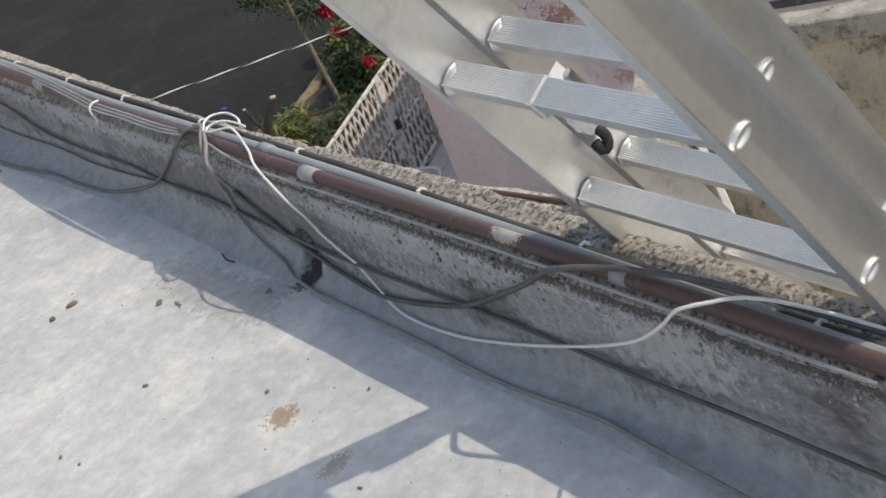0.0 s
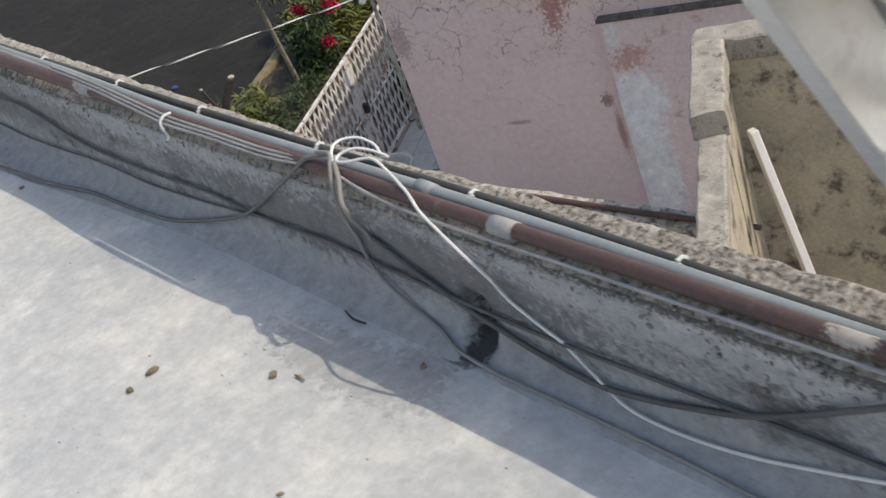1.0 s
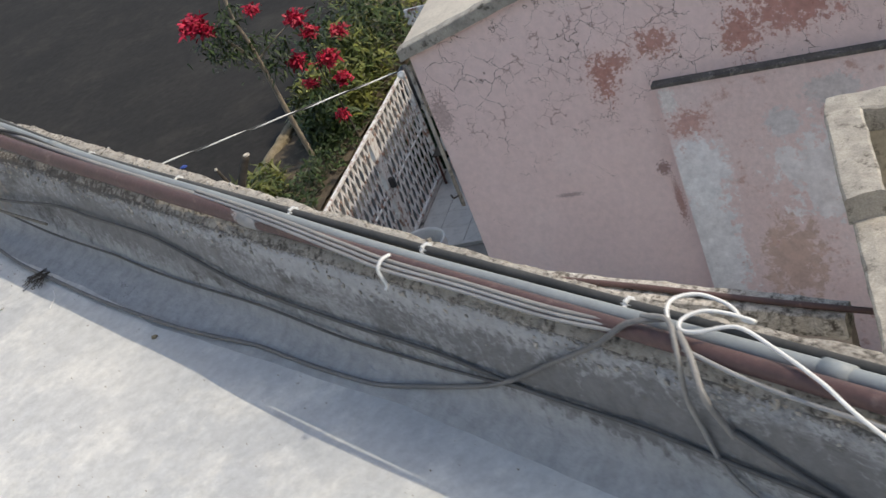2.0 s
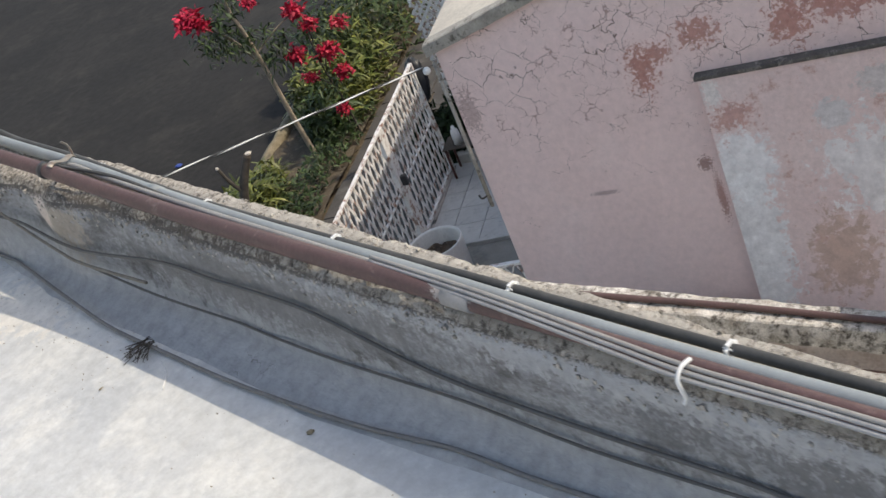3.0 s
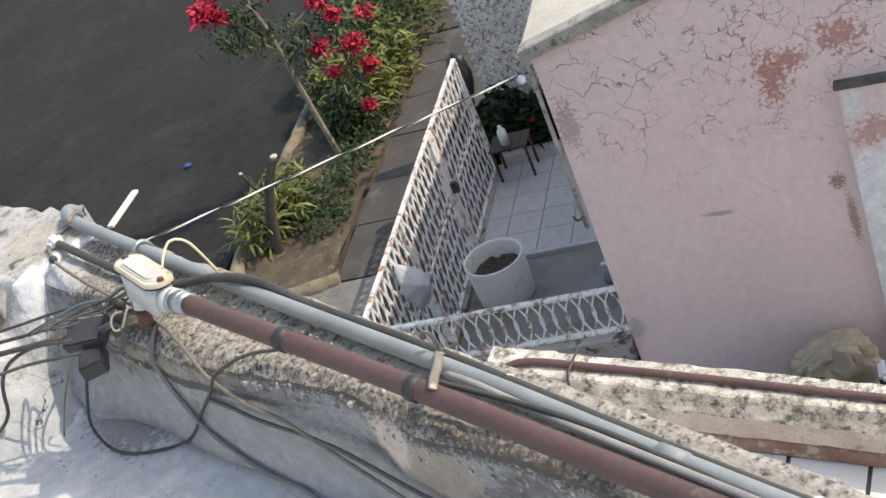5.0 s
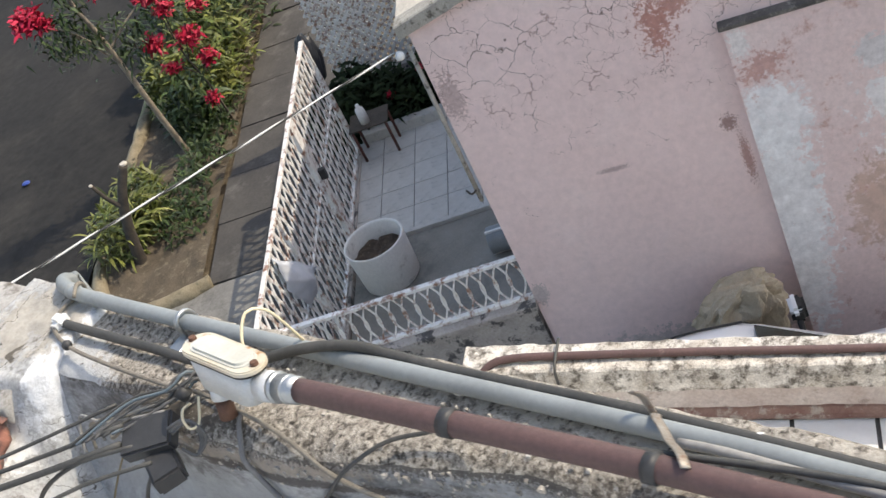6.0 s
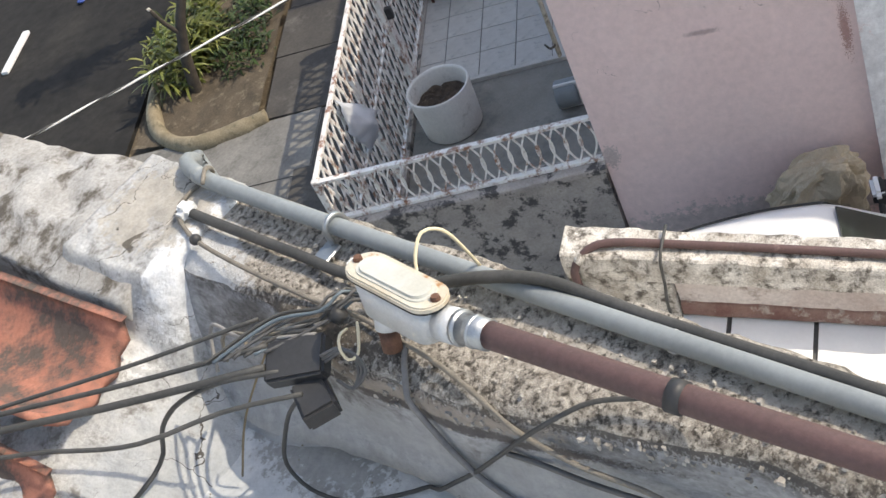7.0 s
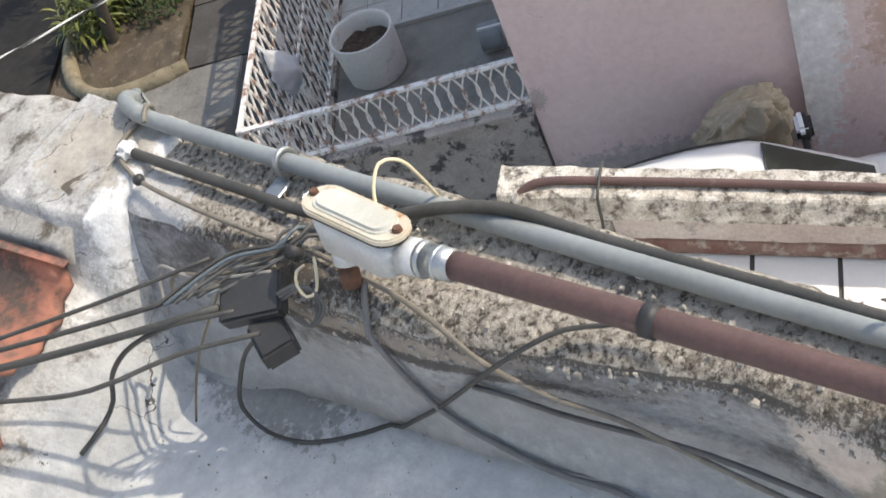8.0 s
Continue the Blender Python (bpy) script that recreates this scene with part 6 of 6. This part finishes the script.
part("case", boxbm((-0.030, -0.023, -0.030), (0.030, 0.023, 0.0), 0.004, frame_m((-0.114, 5.367, 0.236), (-0.50, -0.84, -0.05), (-0.15, -0.25, 0.95)), 2), M_BOXBLK, tb2)
for k in range(3):
    tube("wire_loop", [(-0.075, 5.37, 0.262 - 0.006 * k), (-0.058, 5.345 - 0.005 * k, 0.268), (-0.062, 5.325 - 0.006 * k, 0.245), (-0.082, 5.328, 0.225), (-0.086, 5.345, 0.24)], 0.0024, M_DARKC, tb2, sides=6, step=0.006)
tube("cream_wire", [(-0.03, 5.36, 0.266), (-0.046, 5.355, 0.274), (-0.060, 5.345, 0.270), (-0.066, 5.329, 0.262), (-0.054, 5.323, 0.262), (-0.034, 5.334, 0.272), (-0.02, 5.348, 0.272)], 0.0020, M_CREAMC, None, "short cream wire hooked below the box", "wire", 8, 0.006)
for k, (p0, p1, r) in enumerate((((-0.115, 5.44, 0.255), (-0.296, 5.688, 0.25), 0.0052), ((-0.09, 5.455, 0.262), (-0.278, 5.706, 0.256), 0.0036), ((-0.06, 5.50, 0.262), (-0.265, 5.722, 0.256), 0.0030))):
    p0, p1 = Vector(p0), Vector(p1)
    d = p1 - p0
    tube("service_cable", [p0, p1, p0 + d * 3 + Vector((0, 0, 0.04)), p0 + d * 6 + Vector((0, 0, 0.22)), p0 + d * 9.85 + Vector((0, 0, 0.5))], r, M_BLACK, None, "taut black service cable leading off over the roof", "cable", 8, 0.05, 1.0, "service cables")
tube("service_cable", [(-0.125, 5.365, 0.25), (-0.19, 5.45, 0.252), (-0.272, 5.53, 0.25), (-0.33, 5.648, 0.245), (-0.46, 5.9, 0.27), (-0.9, 6.8, 0.5), (-1.5, 7.9, 0.8)], 0.0032, M_BLACK, None, "slack black service cable leading off over the roof", "cable", 8, 0.03, 1.0, "service cables")
tube("service_cable", [(-0.11, 5.42, 0.25), (-0.155, 5.49, 0.25), (-0.190, 5.55, 0.225), (-0.208, 5.60, 0.18), (-0.215, 5.64, 0.13), (-0.222, 5.665, 0.085), (-0.25, 5.675, 0.062), (-0.30, 5.68, 0.055)], 0.0036, M_BLACK, None, "black cable bending down onto the mortar", "cable", 8, 0.02, 1.0, "service cables")
tube("straw", [(-0.06, 5.52, 0.20), (-0.13, 5.56, 0.11), (-0.18, 5.58, 0.02)], 0.0016, M_DRY, None, "pale dry straw stalk hanging from the wires", "straw")

# ---- aluminium extension ladder over the parapet ----
lad = thing("extension_ladder", (1.45, 0.9, -4.05), "aluminium extension ladder leaning on the parapet", "ladder")
LA = Vector((-0.144, 0, 0.27)).normalized()
LN = Vector((0.27, 0, 0.144)).normalized()
LB = Vector((0.121, 0, 0.341))


def lp_(s, y, n_):
    """A place on the ladder: along it, across it, behind its front plane."""
    return LB + LA * s + LN * n_ + Vector((0, y - 0.037 * (s - 0.15), 0))


def channel(name, y0, inward, n0, n1, s0, s1):
    """A C-shaped rail: web, two flanges with lips; inward is +1 or -1 along y."""
    t, fl = 0.003, 0.026
    prof = [(0, n0), (fl, n0), (fl, n0 + t), (t, n0 + t), (t, n1 - t), (fl, n1 - t), (fl, n1), (0, n1)]
    vs = [lp_(s, y0 + inward * a, b) for s in (s0, s1) for a, b in prof]
    n = len(prof)
    fs = [(k, (k + 1) % n, n + (k + 1) % n, n + k) for k in range(n)] + [tuple(range(n))[::-1], tuple(n + k for k in range(n))]
    bm = bmesh.new()
    bv = [bm.verts.new(v) for v in vs]
    for f in fs:
        bm.faces.new([bv[i] for i in f])
    bmesh.ops.recalc_face_normals(bm, faces=bm.faces[:])
    bmesh.ops.bevel(bm, geom=[e for e in bm.edges if (e.verts[0].co - e.verts[1].co).length > 1], offset=0.0012, segments=2, affect="EDGES")
    return part(name, bm, M_ALU, lad)


def rung(s, y0, y1, n_, flip=1):
    """A fluted D-shaped rung with pressed ends."""
    prof = []
    for k in range(25):
        prof.append((-0.019 + 0.038 * k / 24, 0.0145 + (0.0010 if k % 2 else 0.0)))
    prof += [(0.019, -0.003), (0.010, -0.0145), (-0.010, -0.0145), (-0.019, -0.003)]
    # tread faces up: across the tread runs along LN, height along LA
    c = lambda y, a, b: lp_(s, y, n_ + a) + LA * b
    n = len(prof)
    vs = [c(y, a, b) for y in (y0, y1) for a, b in prof]
    fs = [(k, (k + 1) % n, n + (k + 1) % n, n + k) for k in range(n)] + [tuple(range(n))[::-1], tuple(n + k for k in range(n))]
    bm = bmesh.new()
    bv = [bm.verts.new(v) for v in vs]
    for f in fs:
        bm.faces.new([bv[i] for i in f])
    bmesh.ops.recalc_face_normals(bm, faces=bm.faces[:])
    r = part("rung", bm, M_ALU, lad)
    for y, sg in ((y0, 1), (y1, -1)):
        for name, rows in (("rung_collar", ((0.001, 0.024, 0.019), (0.006, 0.022, 0.017), (0.012, 0.0195, 0.0155))),
                           ("rung_end", ((-0.003, 0.021, 0.012), (-0.010, 0.019, 0.010), (-0.0125, 0.015, 0.0065), (-0.0085, 0.012, 0.0045)))):
            n, vs, fs = 18, [], []
            for dy, ra, rb in rows:
                vs += [c(y + sg * dy, ra * math.cos(6.2832 * k / n), rb * math.sin(6.2832 * k / n)) for k in range(n)]
            for j in range(len(rows) - 1):
                fs += [(j * n + k, j * n + (k + 1) % n, (j + 1) * n + (k + 1) % n, (j + 1) * n + k) for k in range(n)]
            fs += [tuple(range(n)), tuple((len(rows) - 1) * n + k for k in range(n))]
            part(name, mesh_of(name, vs, fs, M_ALU, True), M_ALU, r)
    return r


S0, S1 = -4.9, 2.6
channel("rail", 1.113, 1, -0.022, 0.055, S0, S1)
channel("rail", 0.640, -1, -0.026, 0.055, S0, S1)
channel("rail", 1.103, 1, 0.060, 0.128, S0 + 0.3, S1 - 0.2)
channel("rail", 0.670, -1, 0.060, 0.128, S0 + 0.3, S1 - 0.2)
for k in range(-14, 8):
    rung(0.0 + 0.305 * k, 0.643, 1.110, 0.004)
    rung(-0.02 + 0.305 * k, 0.673, 1.100, 0.085)
lk = part("rung_lock", boxbm((-0.021, 0.930, -0.018), (0.021, 0.944, 0.018), 0.003, Matrix.Translation(lp_(0.305, 0, 0.004)) @ pose(0, 0, 0, 0, -28, 0)), M_ALU, lad)
part("lock_arm", boxbm((-0.008, 0.935, -0.075), (0.008, 0.943, -0.01), 0.004, Matrix.Translation(lp_(0.305, 0, 0.045)) @ pose(0, 0, 0, 0, -28, 0)), M_ZINC, lk)
tube("rubber_loop", [(0.150, 1.100, 0.440), (0.158, 1.095, 0.432), (0.164, 1.090, 0.418), (0.160, 1.088, 0.404), (0.152, 1.092, 0.402), (0.148, 1.098, 0.416)], 0.008, M_RUB, lk, sides=8, step=0.006)
vs, fs = [], []
for j in range(13):
    for i in range(9):
        p = Vector((0.080 + 0.055 * j / 12, 1.09 - 0.03 * i / 8, 0.515 - 0.075 * j / 12 + 0.016 * i / 8))
        vs.append(p + Vector((rough(p.x, p.y, p.z, 45, 0.008), rough(p.x, p.y + 3, p.z, 45, 0.006), rough(p.x + 2, p.y, p.z, 45, 0.008))))
fs = [(j * 9 + i, j * 9 + i + 1, j * 9 + i + 10, j * 9 + i + 9) for j in range(12) for i in range(8)]
fo = part("foil_scrap", mesh_of("foil_scrap", vs, fs, M_MARK), M_MARK, lk, "crumpled shiny wrapping caught on the rung lock")
fo.modifiers.new("thick", "SOLIDIFY").thickness = 0.0012
lb = part("label", boxbm((0.05, 0, 0.0), (0.17, 0.002, 0.045), 0.0, frame_m(lp_(0.01, 1.098, 0.066), LA, LN)), M_MARK, lad, "white printed warning label with unreadable lines")
for k in range(5):
    part("printed_bar", boxbm((0.06, -0.001, 0.006 + 0.008 * k), (0.15 - 0.012 * (k % 2), 0.0, 0.010 + 0.008 * k), 0.0, frame_m(lp_(0.01, 1.098, 0.066), LA, LN)), M_BOXBLK, lb)

# ---- small litter on the roof ----
def pebble(at, size, material, label, category, seed):
    bm = bmesh.new()
    bmesh.ops.create_icosphere(bm, subdivisions=2, radius=1)
    for v in bm.verts:
        c = v.co.copy()
        v.co *= 1 + rough(c.x + seed, c.y, c.z, 1.4, 0.35)
        v.co = Vector((v.co.x * size[0], v.co.y * size[1], max(v.co.z, -0.7) * size[2] + size[2] * 0.6))
    bm.transform(pose(*at, 0, 0, seed * 47))
    return tagged(part("pebble", bm, material, None, "", True), label, category)


for i, (x, y, a, b) in enumerate(((-0.327, 2.548, 0.015, 0.007), (-0.210, 2.301, 0.009, 0.007), (-0.383, 2.539, 0.008, 0.007), (-0.376, 2.036, 0.006, 0.004), (-0.248, 1.751, 0.005, 0.004), (-0.584, 2.001, 0.004, 0.004), (-0.57, 1.94, 0.004, 0.003), (-0.12, 3.65, 0.007, 0.005), (-0.015, 2.70, 0.004, 0.002), (-0.14, 1.56, 0.004, 0.003), (-0.3, 1.36, 0.006, 0.003))):
    pebble((x, y, 0.001), (a, b, b * 0.8), M_KERB if i != 8 else M_CLIP, "small dry crumb of debris on the roof floor", "debris", i)
for i, (x, y, L, w, tz) in enumerate(((-0.066, 2.056, 0.018, 0.006, 30), (-0.06, 2.05, 0.016, 0.005, 80), (-0.239, 4.223, 0.012, 0.004, 10), (-0.445, 4.379, 0.016, 0.006, 50), (-0.187, 2.245, 0.012, 0.003, 100))):
    vs, fs = [], []
    leaf(vs, fs, Vector((0, 0, 0.003)), Vector((1, 0, 0.15)), Vector((0, 0.2, 1)), L, w, 0.2, 3)
    o = part("dry_leaf", mesh_of("dry_leaf", vs, fs, M_DRY, True), M_DRY)
    o.matrix_basis = pose(x, y, 0.002, 0, 0, tz)
    o.modifiers.new("thick", "SOLIDIFY").thickness = 0.0012
    tagged(o, "tiny dry leaf on the roof floor", "leaf")
tube("twig", [(-0.03, 2.32, 0.006), (-0.04, 2.28, 0.008), (-0.035, 2.25, 0.006)], 0.002, M_DBARK, None, "dark twig on the roof floor", "twig")
tube("twig", [(-0.19, 2.26, 0.004), (-0.19, 2.23, 0.005)], 0.0018, M_DRY, None, "short dry twig on the roof floor", "twig")
tube("white_thread", [(-0.125, 4.15, 0.008), (-0.14, 4.11, 0.003), (-0.162, 4.085, 0.003), (-0.175, 4.07, 0.003)], 0.0013, M_CLIP, None, "bit of white thread on the roof floor", "thread")
rng = random.Random(8)
vs, fs = [], []
for k in range(30):
    a = Vector((-0.098 + rng.uniform(-0.01, 0.01), 4.235 + rng.uniform(-0.02, 0.02), 0.012 + rng.uniform(0, 0.006)))
    d = Vector((-1, rng.gauss(-0.05, 0.55), rng.uniform(-0.1, 0.2)))
    v, f = tube_data([a, a + d.normalized() * rng.uniform(0.02, 0.035), a + d.normalized() * rng.uniform(0.04, 0.065) + Vector((0, rng.uniform(-0.01, 0.01), -0.006))], 0.0009, 4)
    o = len(vs)
    vs += v
    fs += [tuple(i + o for i in q_) for q_ in f]
tagged(part("dry_tuft", mesh_of("dry_tuft", vs, fs, M_DBARK), M_DBARK), "tuft of dark dry grass at the foot of the parapet", "grass tuft")

rng = random.Random(21)
vs, fs = [], []
for k in range(900):
    far = rng.random() < 0.45
    x, y = (-0.06 - abs(rng.gauss(0, 0.16)), rng.uniform(4.2, 5.68)) if far else (-0.04 - rng.random() ** 1.5 * 0.9, rng.uniform(0.6, 4.6))
    r = 0.0006 + 0.0016 * rng.random() ** 3
    c = Vector((x, y, rough(x, y, 0.3, 1.3, 0.004) + 0.001))
    o = len(vs)
    vs += [c + Vector((r * math.cos(q_ * 1.571 + k), r * 1.3 * math.sin(q_ * 1.571 + k), 0)) for q_ in range(4)] + [c + Vector((0, 0, r)), c - Vector((0, 0, r))]
    for q_ in range(4):
        fs.append((o + q_, o + (q_ + 1) % 4, o + 4))
        fs.append((o + (q_ + 1) % 4, o + q_, o + 5))
tagged(part("grit", mesh_of("grit", vs, fs, M_KERB), M_KERB), "fine brown grit scattered over the roof floor", "grit", kind="stuff")

# crumbling mortar along the broken lip of the parapet
rng = random.Random(33)
vs, fs = [], []
cube_faces = ((0, 1, 3, 2), (4, 6, 7, 5), (0, 4, 5, 1), (2, 3, 7, 6), (0, 2, 6, 4), (1, 5, 7, 3))
for k in range(2600):
    y = rng.uniform(0.3, 5.45)
    lip = 0.5 + 0.5 * noise.noise(Vector((0.0, y * 2.3, 4.0)))
    if rng.random() > lip:
        continue
    z = 0.222 - abs(rng.gauss(0, 0.012 + 0.020 * lip))
    if z < 0.12:
        continue
    r = 0.0010 + 0.0030 * rng.random() ** 2.4
    x = wall_x(y, z)
    if x > 0.5:
        continue
    c = Vector((x + 0.0008, y, z))
    o = len(vs)
    for q_ in range(8):
        vs.append(c + Vector(((q_ & 1) - 0.5, ((q_ >> 1) & 1) - 0.5, (q_ >> 2) - 0.5)) * (2 * r * rng.uniform(0.5, 1.2)))
    fs += [tuple(o + i for i in f_) for f_ in cube_faces]
for k in range(2200):
    y = rng.uniform(0.3, 5.70)
    x0 = parapet_profile(y)[13][0] + 0.012
    x = rng.uniform(x0, 0.14)
    r = 0.0007 + 0.0026 * rng.random() ** 3
    c = Vector((x, y, 0.234 + 0.006 * math.sin(y * 1.7)))
    o = len(vs)
    for q_ in range(8):
        vs.append(c + Vector(((q_ & 1) - 0.5, ((q_ >> 1) & 1) - 0.5, (q_ >> 2) - 0.5)) * (2 * r * rng.uniform(0.5, 1.2)))
    fs += [tuple(o + i for i in f_) for f_ in cube_faces]
tagged(part("mortar_crumbs", mesh_of("mortar_crumbs", vs, fs, M_CRUMB), M_CRUMB), "pale crumbs of broken mortar along the parapet lip", "mortar crumbs", kind="stuff")
